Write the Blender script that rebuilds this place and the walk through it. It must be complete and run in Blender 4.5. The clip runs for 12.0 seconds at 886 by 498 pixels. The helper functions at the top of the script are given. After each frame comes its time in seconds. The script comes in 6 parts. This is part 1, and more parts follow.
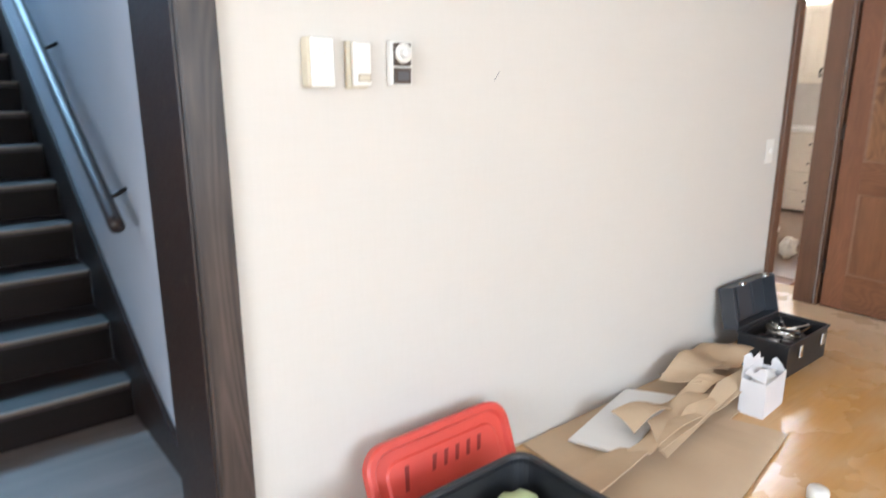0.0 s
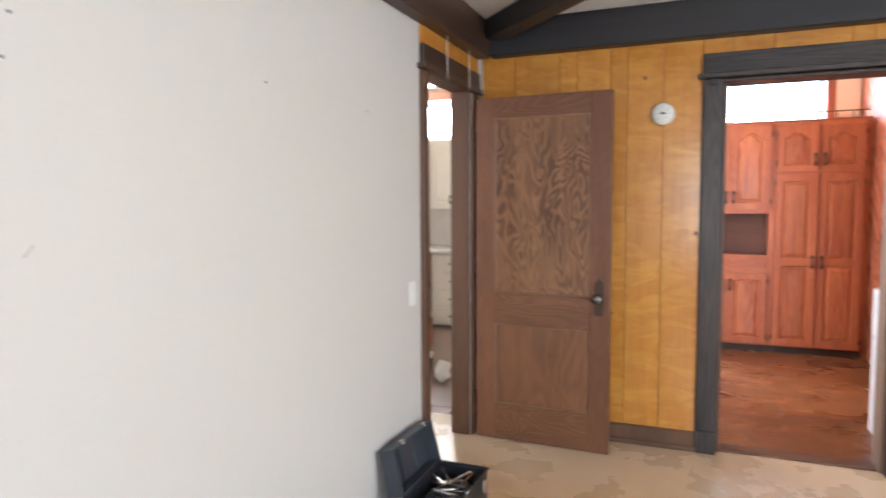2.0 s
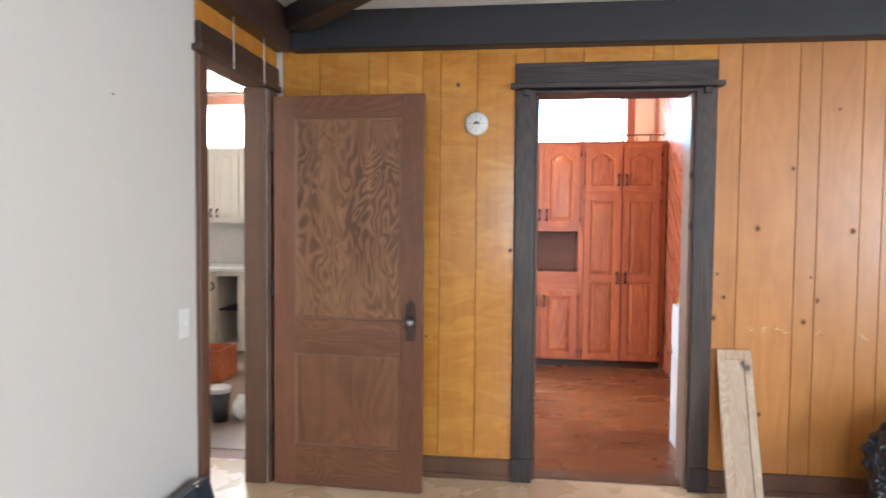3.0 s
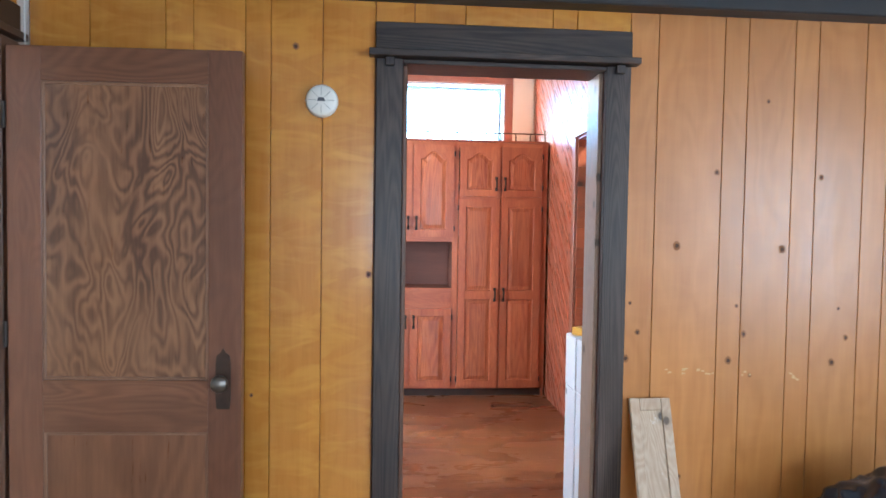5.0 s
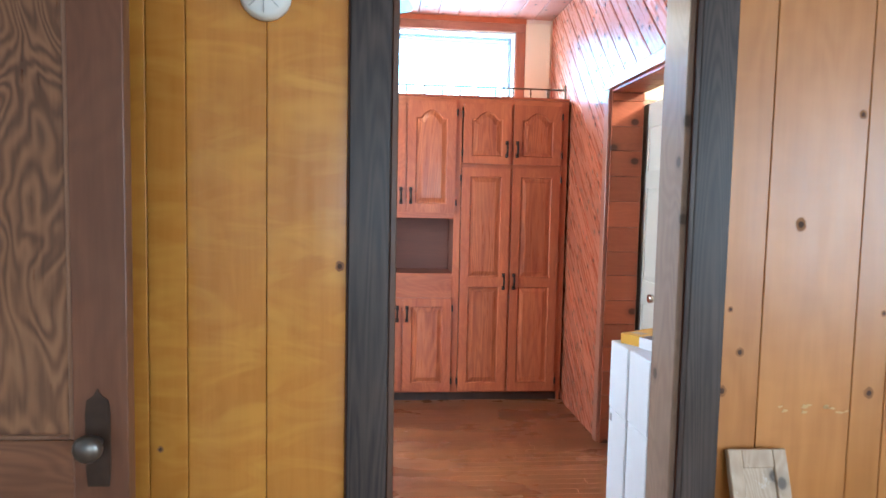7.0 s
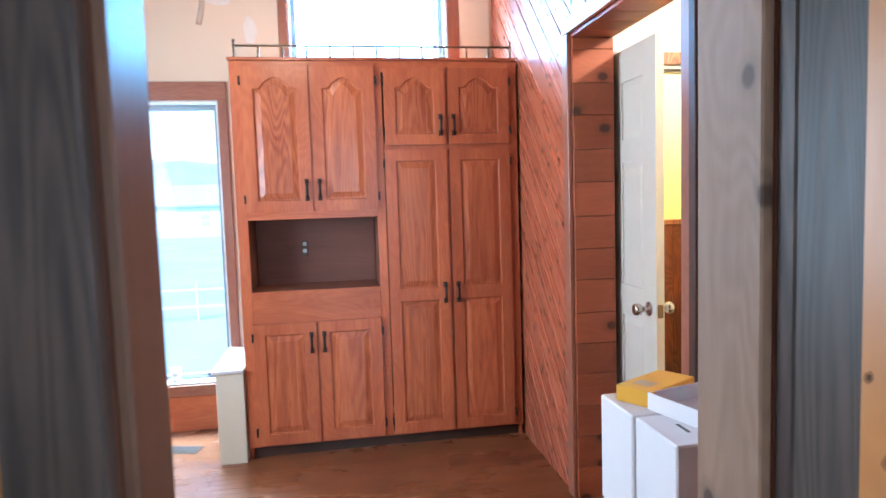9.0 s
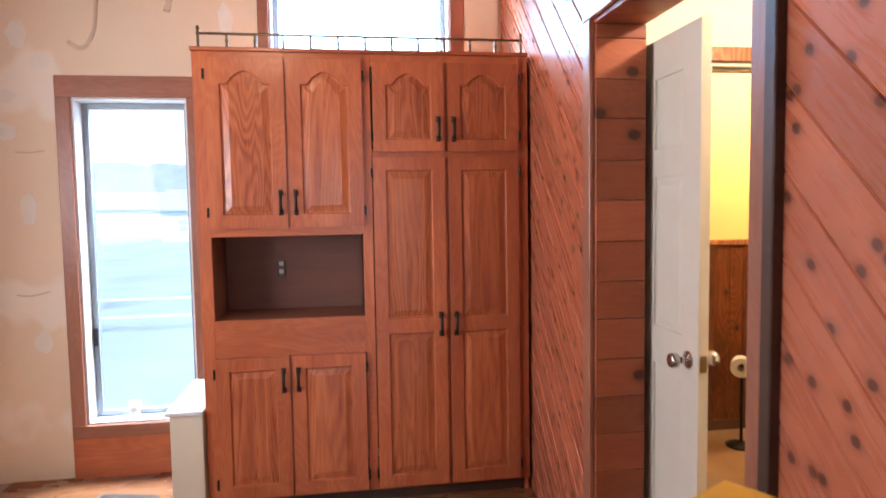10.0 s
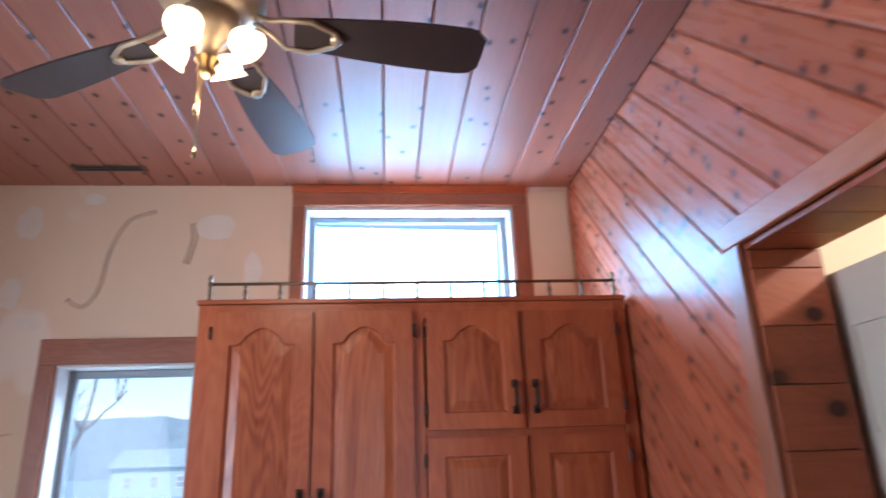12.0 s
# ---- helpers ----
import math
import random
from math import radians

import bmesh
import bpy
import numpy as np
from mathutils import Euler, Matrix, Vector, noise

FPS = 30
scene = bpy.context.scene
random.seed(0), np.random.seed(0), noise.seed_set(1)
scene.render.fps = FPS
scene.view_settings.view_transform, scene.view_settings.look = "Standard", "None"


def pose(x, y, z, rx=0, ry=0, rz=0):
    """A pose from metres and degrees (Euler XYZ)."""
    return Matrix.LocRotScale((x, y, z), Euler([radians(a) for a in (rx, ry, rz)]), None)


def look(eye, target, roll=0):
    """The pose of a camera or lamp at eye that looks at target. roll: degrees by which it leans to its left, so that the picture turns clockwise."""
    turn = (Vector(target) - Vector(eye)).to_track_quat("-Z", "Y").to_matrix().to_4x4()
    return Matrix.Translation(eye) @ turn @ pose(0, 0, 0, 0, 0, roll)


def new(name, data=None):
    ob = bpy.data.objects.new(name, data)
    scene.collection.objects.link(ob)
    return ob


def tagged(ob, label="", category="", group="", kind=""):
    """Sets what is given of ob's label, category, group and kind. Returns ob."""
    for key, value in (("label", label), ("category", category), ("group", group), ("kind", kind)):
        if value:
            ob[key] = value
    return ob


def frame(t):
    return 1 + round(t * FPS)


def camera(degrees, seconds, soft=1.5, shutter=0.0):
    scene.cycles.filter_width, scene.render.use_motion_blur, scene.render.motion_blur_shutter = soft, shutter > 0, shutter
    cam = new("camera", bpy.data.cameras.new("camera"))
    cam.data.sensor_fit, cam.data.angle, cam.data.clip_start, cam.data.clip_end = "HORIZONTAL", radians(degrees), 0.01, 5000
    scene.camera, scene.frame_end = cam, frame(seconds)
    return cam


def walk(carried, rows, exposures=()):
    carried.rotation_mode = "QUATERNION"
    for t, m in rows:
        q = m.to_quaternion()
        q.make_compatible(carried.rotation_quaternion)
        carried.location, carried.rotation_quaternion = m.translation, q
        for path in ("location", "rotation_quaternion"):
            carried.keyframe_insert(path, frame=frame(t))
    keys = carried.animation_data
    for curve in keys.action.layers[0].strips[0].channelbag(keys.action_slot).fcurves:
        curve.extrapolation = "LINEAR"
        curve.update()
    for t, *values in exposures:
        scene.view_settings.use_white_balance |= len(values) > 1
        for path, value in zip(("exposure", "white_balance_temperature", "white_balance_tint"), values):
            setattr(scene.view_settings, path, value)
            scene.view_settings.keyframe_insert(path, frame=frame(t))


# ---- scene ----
cam = camera(69.4, 12.0, shutter=0.4)
PATH = [
    (0, (0.842, 0.108, 1.291), (2.063, 1.617, 0.81), -0.1),
    (0.3, (0.835, 0.166, 1.293), (2.194, 1.591, 0.943), -1.2),
    (0.5, (0.88, 0.207, 1.323), (2.312, 1.555, 0.963), -0.6),
    (1, (1.031, 0.245, 1.346), (2.494, 1.592, 1.141), -1.4),
    (1.5, (1.171, 0.277, 1.396), (2.823, 1.396, 1.256), -0.4),
    (2, (1.357, 0.299, 1.432), (3.206, 1.048, 1.287), -0.3),
    (2.5, (1.556, 0.371, 1.388), (3.497, 0.819, 1.209), -0.3),
    (3, (1.78, 0.276, 1.409), (3.764, 0.516, 1.319), 0.5),
    (3.5, (1.992, 0.275, 1.384), (3.991, 0.271, 1.308), 1.8),
    (3.6, (2.053, 0.269, 1.404), (4.051, 0.219, 1.335), 1.9),
    (3.7, (2.077, 0.281, 1.426), (4.073, 0.165, 1.357), 1.6),
    (5.3, (2.835, 0.245, 1.451), (4.825, 0.053, 1.379), 0.3),
    (5.5, (2.918, 0.278, 1.452), (4.902, 0.027, 1.396), -1.0),
    (6, (3.108, 0.329, 1.442), (5.079, 0.011, 1.332), 0.3),
    (6.5, (3.331, 0.267, 1.437), (5.317, 0.046, 1.348), 0.6),
    (7, (3.557, 0.222, 1.419), (5.543, 0.032, 1.276), 1.2),
    (7.2, (3.658, 0.228, 1.417), (5.64, -0.018, 1.305), 0.7),
    (9, (4.491, -0.048, 1.398), (6.458, -0.374, 1.241), -1.8),
    (9.5, (4.769, -0.117, 1.388), (6.702, -0.592, 1.202), -2.3),
    (10, (4.983, -0.201, 1.438), (6.957, -0.495, 1.305), -0.9),
    (10.5, (5.176, -0.251, 1.494), (7.155, -0.542, 1.478), -1.3),
    (11, (5.394, -0.205, 1.554), (7.3, -0.661, 1.955), -4.8),
    (11.5, (5.546, -0.188, 1.589), (7.398, -0.659, 2.179), -3.4),
    (12, (5.743, -0.189, 1.608), (7.636, -0.367, 2.228), -2.0),
]
EXPOSURES = [(0.0, 1.35, 6500, 12), (0.5, 1.3, 6700, 14), (1.0, 1.15, 6600, 13), (2.5, 1.2, 6200, 10), (3.7, 1.2, 5900, 8), (5.5, 0.98, 5350, 4), (7.2, 0.95, 5450, 3), (9.0, 0.92, 5350, 5), (9.5, 0.62, 6500, 13), (10.0, 0.5, 6600, 18), (10.5, 0.27, 6100, 22), (11.0, 0.06, 6200, 20), (12.0, -0.2, 5750, 14)]
walk(cam, [(t, look(eye, target, roll)) for t, eye, target, roll in PATH], EXPOSURES)

# ---------------------------------------------------------------- world and large lights
world = bpy.data.worlds.new("sky")
scene.world = world
world.use_nodes = True
sky = world.node_tree.nodes.new("ShaderNodeTexSky")
sky.sky_type, sky.sun_disc = "NISHITA", False
sky.sun_elevation, sky.sun_rotation = radians(50), radians(288)
sky.dust_density = 1.5
world.node_tree.links.new(sky.outputs[0], world.node_tree.nodes["Background"].inputs[0])
world.node_tree.nodes["Background"].inputs[1].default_value = 0.28
sun = new("sun", bpy.data.lights.new("sun", "SUN"))
sun.data.energy, sun.data.angle, sun.data.color = 2.5, radians(0.6), (1, 0.97, 0.93)
sun.matrix_world = look((0, 0, 20), (6.1, -2.03, 12.34))


def area(name, at, to, w, h, power, colour):
    lamp = new(name, bpy.data.lights.new(name, "AREA"))
    lamp.data.shape, lamp.data.size, lamp.data.size_y = "RECTANGLE", w, h
    lamp.data.energy, lamp.data.color = power, colour
    lamp.matrix_world = look(at, to)
    return lamp


DAY = (0.58, 0.80, 1.0)
area("sky_over_windows", (10.2, 0.15, 4.3), (6.6, 0.0, 0.9), 4.6, 2.0, 2000, DAY)
area("window_light_high", (8.81, -0.30, 2.48), (6.0, -0.5, 2.1), 0.9, 0.46, 24, (0.25, 0.62, 1.0))
# unseen fill lamp in an added partition opening, brightens the pine room
area("fill_light_side", (6.6, 1.80, 1.6), (7.0, 0, 1.9), 1.5, 0.9, 44, (0.80, 0.90, 1.0))
area("window_light_living_side", (1.8, -3.43, 1.45), (1.8, 0, 1.2), 2.6, 1.4, 64, (0.76, 0.89, 1.0))
area("window_light_living_end", (-1.93, -0.6, 1.45), (3, -0.6, 1.3), 2.0, 1.4, 46, (0.76, 0.88, 1.0))
area("window_light_kitchen", (8.85, 3.55, 2.42), (6.5, 3.6, 1.0), 1.0, 0.4, 160, (0.9, 0.95, 1.0))
area("window_light_stairs", (0.75, 6.1, 3.7), (0.7, 2.5, 2.0), 0.9, 0.9, 70, (0.36, 0.69, 1.0))


def bulb_light(name, at, power, colour, r=0.06):
    lamp = new(name, bpy.data.lights.new(name, "POINT"))
    lamp.data.energy, lamp.data.color, lamp.data.shadow_soft_size = power, colour, r
    lamp.location = at
    return lamp


WARM = (1.0, 0.80, 0.55)
bulb_light("hall_lamp", (6.55, -2.0, 2.45), 56, (1.0, 0.86, 0.66))
bulb_light("bath_lamp", (7.98, -2.65, 2.2), 34, WARM)
bulb_light("fan_lamp", (7.10, 0.235, 2.42), 9.0, WARM, 0.08)

# ---------------------------------------------------------------- mesh helpers


def bx(x0, x1, y0, y1, z0, z1, bevel=0.0, bm=None):
    """A cuboid, added to bm if one is given."""
    one = bmesh.new()
    bmesh.ops.create_cube(one, size=1, matrix=Matrix.LocRotScale(((x0 + x1) / 2, (y0 + y1) / 2, (z0 + z1) / 2), None, (abs(x1 - x0), abs(y1 - y0), abs(z1 - z0))))
    if bevel:
        bmesh.ops.bevel(one, geom=one.edges[:], offset=bevel, segments=1, affect="EDGES")
    return merge(bm, one) if bm else one


def merge(bm, one, m=None):
    if m is not None:
        bmesh.ops.transform(one, matrix=m, verts=one.verts)
    me = bpy.data.meshes.new("tmp")
    one.to_mesh(me)
    one.free()
    bm.from_mesh(me)
    bpy.data.meshes.remove(me)
    return bm


def cyl(r, length, m=None, r2=None, n=20, bm=None):
    """A cylinder or cone along z from 0 to length."""
    one = bmesh.new()
    bmesh.ops.create_cone(one, cap_ends=True, segments=n, radius1=r, radius2=r if r2 is None else r2, depth=length, matrix=Matrix.Translation((0, 0, length / 2)))
    if m is not None:
        bmesh.ops.transform(one, matrix=m, verts=one.verts)
    return merge(bm, one) if bm else one


def lathe(profile, n=24, m=None, bm=None):
    """A turned solid round z from rows (radius, height)."""
    one = bmesh.new()
    rings = [[one.verts.new((r * math.cos(2 * math.pi * k / n), r * math.sin(2 * math.pi * k / n), z)) for k in range(n)] for r, z in profile]
    for a, b in zip(rings, rings[1:]):
        for k in range(n):
            one.faces.new((a[k], a[(k + 1) % n], b[(k + 1) % n], b[k]))
    one.faces.new(rings[0][::-1])
    one.faces.new(rings[-1])
    if m is not None:
        bmesh.ops.transform(one, matrix=m, verts=one.verts)
    for f in one.faces:
        f.smooth = True
    return merge(bm, one) if bm else one


def sweep(points, r, n=8, bm=None):
    """A round bar of radius r along points."""
    one = bmesh.new()
    pts = [Vector(p) for p in points]
    rings = []
    for i, p in enumerate(pts):
        d = (pts[min(i + 1, len(pts) - 1)] - pts[max(i - 1, 0)]).normalized()
        u = d.orthogonal().normalized() if i == 0 else (u - d * u.dot(d)).normalized()
        v = d.cross(u)
        rings.append([one.verts.new(p + r * (math.cos(2 * math.pi * k / n) * u + math.sin(2 * math.pi * k / n) * v)) for k in range(n)])
    for a, b in zip(rings, rings[1:]):
        for k in range(n):
            one.faces.new((a[k], a[(k + 1) % n], b[(k + 1) % n], b[k]))
    one.faces.new(rings[0][::-1])
    one.faces.new(rings[-1])
    for f in one.faces:
        f.smooth = True
    return merge(bm, one) if bm else one


def prism(poly, axis, a, b, bm=None):
    """A flat outline (list of pairs) given thickness from a to b along axis ('x', 'y' or 'z')."""
    one = bmesh.new()
    put = {"x": lambda p, d: (d, p[0], p[1]), "y": lambda p, d: (p[0], d, p[1]), "z": lambda p, d: (p[0], p[1], d)}[axis]
    lo = [one.verts.new(put(p, a)) for p in poly]
    hi = [one.verts.new(put(p, b)) for p in poly]
    one.faces.new(lo)
    one.faces.new(hi[::-1])
    for k in range(len(poly)):
        one.faces.new((lo[k], hi[k], hi[(k + 1) % len(poly)], lo[(k + 1) % len(poly)]))
    bmesh.ops.recalc_face_normals(one, faces=one.faces)
    return merge(bm, one) if bm else one


def mesh_of(name, bm, material):
    me = bpy.data.meshes.new(name)
    bm.to_mesh(me)
    bm.free()
    me.materials.append(material)
    return me


def part(name, bm, material, parent, label=""):
    ob = new(name, mesh_of(name, bm, material))
    ob.parent = parent
    return tagged(ob, label)


def thing(name, label, category, at=(0, 0, 0), turn=0, group=""):
    """An empty at a thing's base."""
    ob = new(name)
    ob.matrix_world = pose(*at, 0, 0, turn)
    ob.empty_display_size = 0.1
    return tagged(ob, label, category, group)


def solid(name, bm, material, label, category, at=(0, 0, 0), turn=0, group=""):
    """A thing that is one mesh."""
    ob = new(name, mesh_of(name, bm, material))
    ob.matrix_world = pose(*at, 0, 0, turn)
    return tagged(ob, label, category, group)


def setting(name, bm, material, label="", parent=None):
    ob = new(name, mesh_of(name, bm, material))
    if parent:
        ob.parent = parent
        return tagged(ob, label)
    return tagged(ob, label, kind="structure")


# ---------------------------------------------------------------- materials


class Nodes:
    """A material with short calls to add and join nodes."""

    def __init__(self, name, rough=0.5, metal=0.0):
        self.m = bpy.data.materials.new(name)
        self.m.use_nodes = True
        self.t = self.m.node_tree
        self.b = self.t.nodes["Principled BSDF"]
        self.b.inputs["Roughness"].default_value = rough
        self.b.inputs["Metallic"].default_value = metal

    def add(self, kind, **values):
        n = self.t.nodes.new("ShaderNode" + kind)
        for k, v in values.items():
            n.inputs[k.replace("_", " ")].default_value = v
        return n

    def join(self, a, b):
        self.t.links.new(a, b)

    def coords(self, scale, shift=True):
        """Object coordinates, shifted for each piece, then scaled."""
        c = self.add("TexCoord").outputs["Object"]
        if shift:
            r = self.add("ObjectInfo").outputs["Random"]
            k = self.t.nodes.new("ShaderNodeVectorMath")
            k.operation = "MULTIPLY_ADD"
            k.inputs[1].default_value = (17.0, 31.0, 23.0)
            self.join(r, k.inputs[0])
            self.join(c, k.inputs[2])
            c = k.outputs[0]
        mp = self.add("Mapping", Scale=scale)
        self.join(c, mp.inputs[0])
        return mp.outputs[0]

    def noise(self, co, scale, detail=4.0, rough=0.55, warp=0.0):
        n = self.add("TexNoise", Scale=scale, Detail=detail, Roughness=rough, Distortion=warp)
        self.join(co, n.inputs["Vector"])
        return n.outputs["Fac"]

    def math(self, op, a, b=0.5):
        n = self.t.nodes.new("ShaderNodeMath")
        n.operation = op
        for i, v in enumerate((a, b)):
            if isinstance(v, (int, float)):
                n.inputs[i].default_value = v
            else:
                self.join(v, n.inputs[i])
        return n.outputs[0]

    def ramp(self, fac, rows):
        n = self.t.nodes.new("ShaderNodeValToRGB")
        while len(n.color_ramp.elements) < len(rows):
            n.color_ramp.elements.new(0.5)
        for e, (p, c) in zip(n.color_ramp.elements, rows):
            e.position, e.color = p, (*c, 1) if len(c) == 3 else c
        self.join(fac, n.inputs[0])
        return n.outputs[0]

    def step(self, fac, lo, hi):
        n = self.add("MapRange", From_Min=lo, From_Max=hi)
        self.join(fac, n.inputs[0])
        return n.outputs[0]

    def mix(self, fac, a, b, how="MIX"):
        n = self.t.nodes.new("ShaderNodeMix")
        n.data_type, n.blend_type = "RGBA", how
        for sock, v in ((n.inputs[0], fac), (n.inputs[6], a), (n.inputs[7], b)):
            if isinstance(v, (int, float)):
                sock.default_value = v
            elif isinstance(v, tuple):
                sock.default_value = (*v, 1)
            else:
                self.join(v, sock)
        return n.outputs[2]

    def bump(self, height, strength=0.2, distance=0.002):
        n = self.add("Bump", Strength=strength, Distance=distance)
        self.join(height, n.inputs["Height"])
        self.join(n.outputs[0], self.b.inputs["Normal"])

    def done(self, colour, rough=None):
        if isinstance(colour, tuple):
            self.b.inputs["Base Color"].default_value = (*colour, 1)
        else:
            self.join(colour, self.b.inputs["Base Color"])
        if rough is not None:
            self.join(rough, self.b.inputs["Roughness"])
        return self.m


def along(axis, fine, slow):
    """A scale that is slow along the grain."""
    return tuple(slow if a == axis else fine for a in "xyz")


def wood(name, light, dark, axis="z", rough=0.42, grain=1.0, figure=0.0, knots=0.0, vary=0.18, worn=None, gloss=0.5, face="yz", size=1.0, kscale=7.5, ksize=1.0, ripple=0.0, relief=0.25, cycles=150.0, slow=0.28, patchy=0.0):
    """Sawn wood: fibres, growth bands, figure like contour lines, knots and a change of tone from piece to piece."""
    w = Nodes(name, rough)
    co = w.coords(along(axis, 1.0, 0.07))
    fibre = w.noise(co, 90.0 * grain, 5.0, 0.65)
    band = w.noise(co, 9.0 * grain, 3.0, 0.5, 0.6)
    f = w.math("ADD", w.math("MULTIPLY", fibre, 0.45), w.math("MULTIPLY", band, 0.6))
    if figure:
        wide = w.coords(along(axis, 1.0, slow))
        hill = w.noise(wide, 4.6 / size, 2.6, 0.42, 0.5)
        rings = w.math("SINE", w.math("MULTIPLY", hill, cycles), 0)
        rings = w.math("MULTIPLY", w.math("ADD", rings, 1.0), 0.5 * figure)
        if patchy:
            calm = w.step(w.noise(w.coords((1, 1, 0.5)), 3.4, 2.0), 0.36, 0.60)
            rings = w.math("MULTIPLY", rings, w.math("ADD", w.math("MULTIPLY", calm, patchy), 1.0 - patchy))
        f = w.math("SUBTRACT", w.math("ADD", f, 0.5 * figure), rings)
    colour = w.mix(w.step(f, 0.28, 0.78), dark, light)
    if knots:
        kc3 = w.add("SeparateXYZ")
        w.join(w.coords(along(axis, 1.0, 0.8)), kc3.inputs[0])
        flat = w.t.nodes.new("ShaderNodeCombineXYZ")
        w.join(kc3.outputs["xyz".index(face[0])], flat.inputs[0])
        w.join(kc3.outputs["xyz".index(face[1])], flat.inputs[1])
        kc = flat.outputs[0]
        v = w.add("TexVoronoi", Scale=kscale, Randomness=1.0)
        v.voronoi_dimensions = "2D"
        w.join(kc, v.inputs["Vector"])
        d = w.math("ADD", v.outputs["Distance"], w.math("MULTIPLY", w.noise(kc, 30.0, 2.0), 0.05))
        sel = w.math("GREATER_THAN", w.math("FRACT", w.math("MULTIPLY", v.outputs["Color"], 3.7), 0), 1.0 - knots)
        ring = w.math("MULTIPLY", w.math("SUBTRACT", 1.0, w.step(d, 0.12 * ksize, 0.26 * ksize)), sel)
        core = w.math("MULTIPLY", w.math("SUBTRACT", 1.0, w.step(d, 0.095 * ksize, 0.14 * ksize)), sel)
        colour = w.mix(w.math("MULTIPLY", ring, 0.45), colour, tuple(c * 0.45 for c in dark))
        colour = w.mix(w.math("MULTIPLY", core, 0.85), colour, tuple(c * 0.10 for c in dark))
    # satin sheen of curly figure, painted as paler bands
    if ripple:
        wave = w.noise(w.coords((1.0, 2.0, 6.0)), 2.2, 2.0, 0.5, 1.2)
        colour = w.mix(w.math("MULTIPLY", w.step(wave, 0.42, 0.78), ripple), colour, tuple(min(0.8, c * 1.45) for c in light))
    blotch = w.noise(w.coords((1, 1, 1)), 2.3, 3.0)
    colour = w.mix(w.math("MULTIPLY", w.step(blotch, 0.35, 0.7), 0.3), colour, tuple(c * 0.75 for c in dark))
    r = w.add("ObjectInfo").outputs["Random"]
    colour = w.mix(1.0, colour, w.ramp(r, [(0.0, (1 - vary,) * 3), (1.0, (1.0,) * 3)]), "MULTIPLY")
    if worn:
        scuff = w.noise(w.coords((1, 1, 1)), 14.0, 6.0, 0.7)
        colour = w.mix(w.step(scuff, 0.62, 0.72), colour, worn)
    w.b.inputs["Specular IOR Level"].default_value = gloss
    w.bump(f, relief, 0.0015)
    return w.done(colour, w.math("ADD", w.math("MULTIPLY", fibre, 0.22), rough - 0.1))


def plain(name, colour, rough=0.5, metal=0.0, stain=0.08, scale=6.0, bump=0.0, grit=120.0):
    """Paint, plastic or metal with faint soiling and fine relief."""
    w = Nodes(name, rough, metal)
    co = w.coords((1, 1, 1))
    n = w.noise(co, scale, 5.0, 0.6)
    c = w.mix(w.step(n, 0.3, 0.75), tuple(v * (1 - stain) for v in colour), colour)
    fine = w.noise(co, grit, 3.0)
    if bump:
        w.bump(fine, bump, 0.001)
    return w.done(c, w.math("ADD", w.math("MULTIPLY", n, 0.15), rough - 0.07))


def glass(name, tint=(1, 1, 1), rough=0.0):
    w = Nodes(name, rough)
    w.b.inputs["Transmission Weight"].default_value = 1.0
    w.b.inputs["IOR"].default_value = 1.2
    return w.done(tint)


def glow(name, colour, power):
    w = Nodes(name, 0.4)
    w.b.inputs["Emission Color"].default_value = (*colour, 1)
    w.b.inputs["Emission Strength"].default_value = power
    return w.done(colour)


def plaster_patched():
    """Old drywall with lighter filler patches and traces of glue."""
    w = Nodes("patched_drywall", 0.85)
    co = w.coords((1, 1, 1))
    c = w.mix(w.noise(co, 1.7, 4.0), (0.69, 0.54, 0.39), (0.76, 0.62, 0.47))
    patch = w.step(w.noise(w.coords((1, 1, 0.8)), 3.1, 2.0, 0.4), 0.60, 0.66)
    c = w.mix(w.math("MULTIPLY", patch, 0.7), c, (0.80, 0.74, 0.66))
    w.bump(w.noise(co, 60.0, 4.0), 0.25, 0.002)
    return w.done(c)


def wallpaper():
    """Off-white woven wall covering with a faint square weave."""
    w = Nodes("woven_wall_covering", 0.75)
    co = w.coords((1, 1, 1))
    a = w.noise(w.coords((1, 1, 0.04)), 260.0, 2.0)
    b = w.noise(w.coords((0.04, 0.04, 1)), 260.0, 2.0)
    weave = w.math("ADD", a, b)
    c = w.mix(w.step(weave, 0.75, 1.25), (0.605, 0.565, 0.515), (0.620, 0.580, 0.532))
    c = w.mix(w.math("MULTIPLY", w.step(w.noise(co, 1.6, 4.0), 0.4, 0.8), 0.25), c, (0.56, 0.53, 0.49))
    c = w.mix(w.step(w.noise(co, 7.0, 2.0), 0.80, 0.82), c, (0.25, 0.22, 0.2))
    w.bump(weave, 0.07, 0.001)
    return w.done(c)


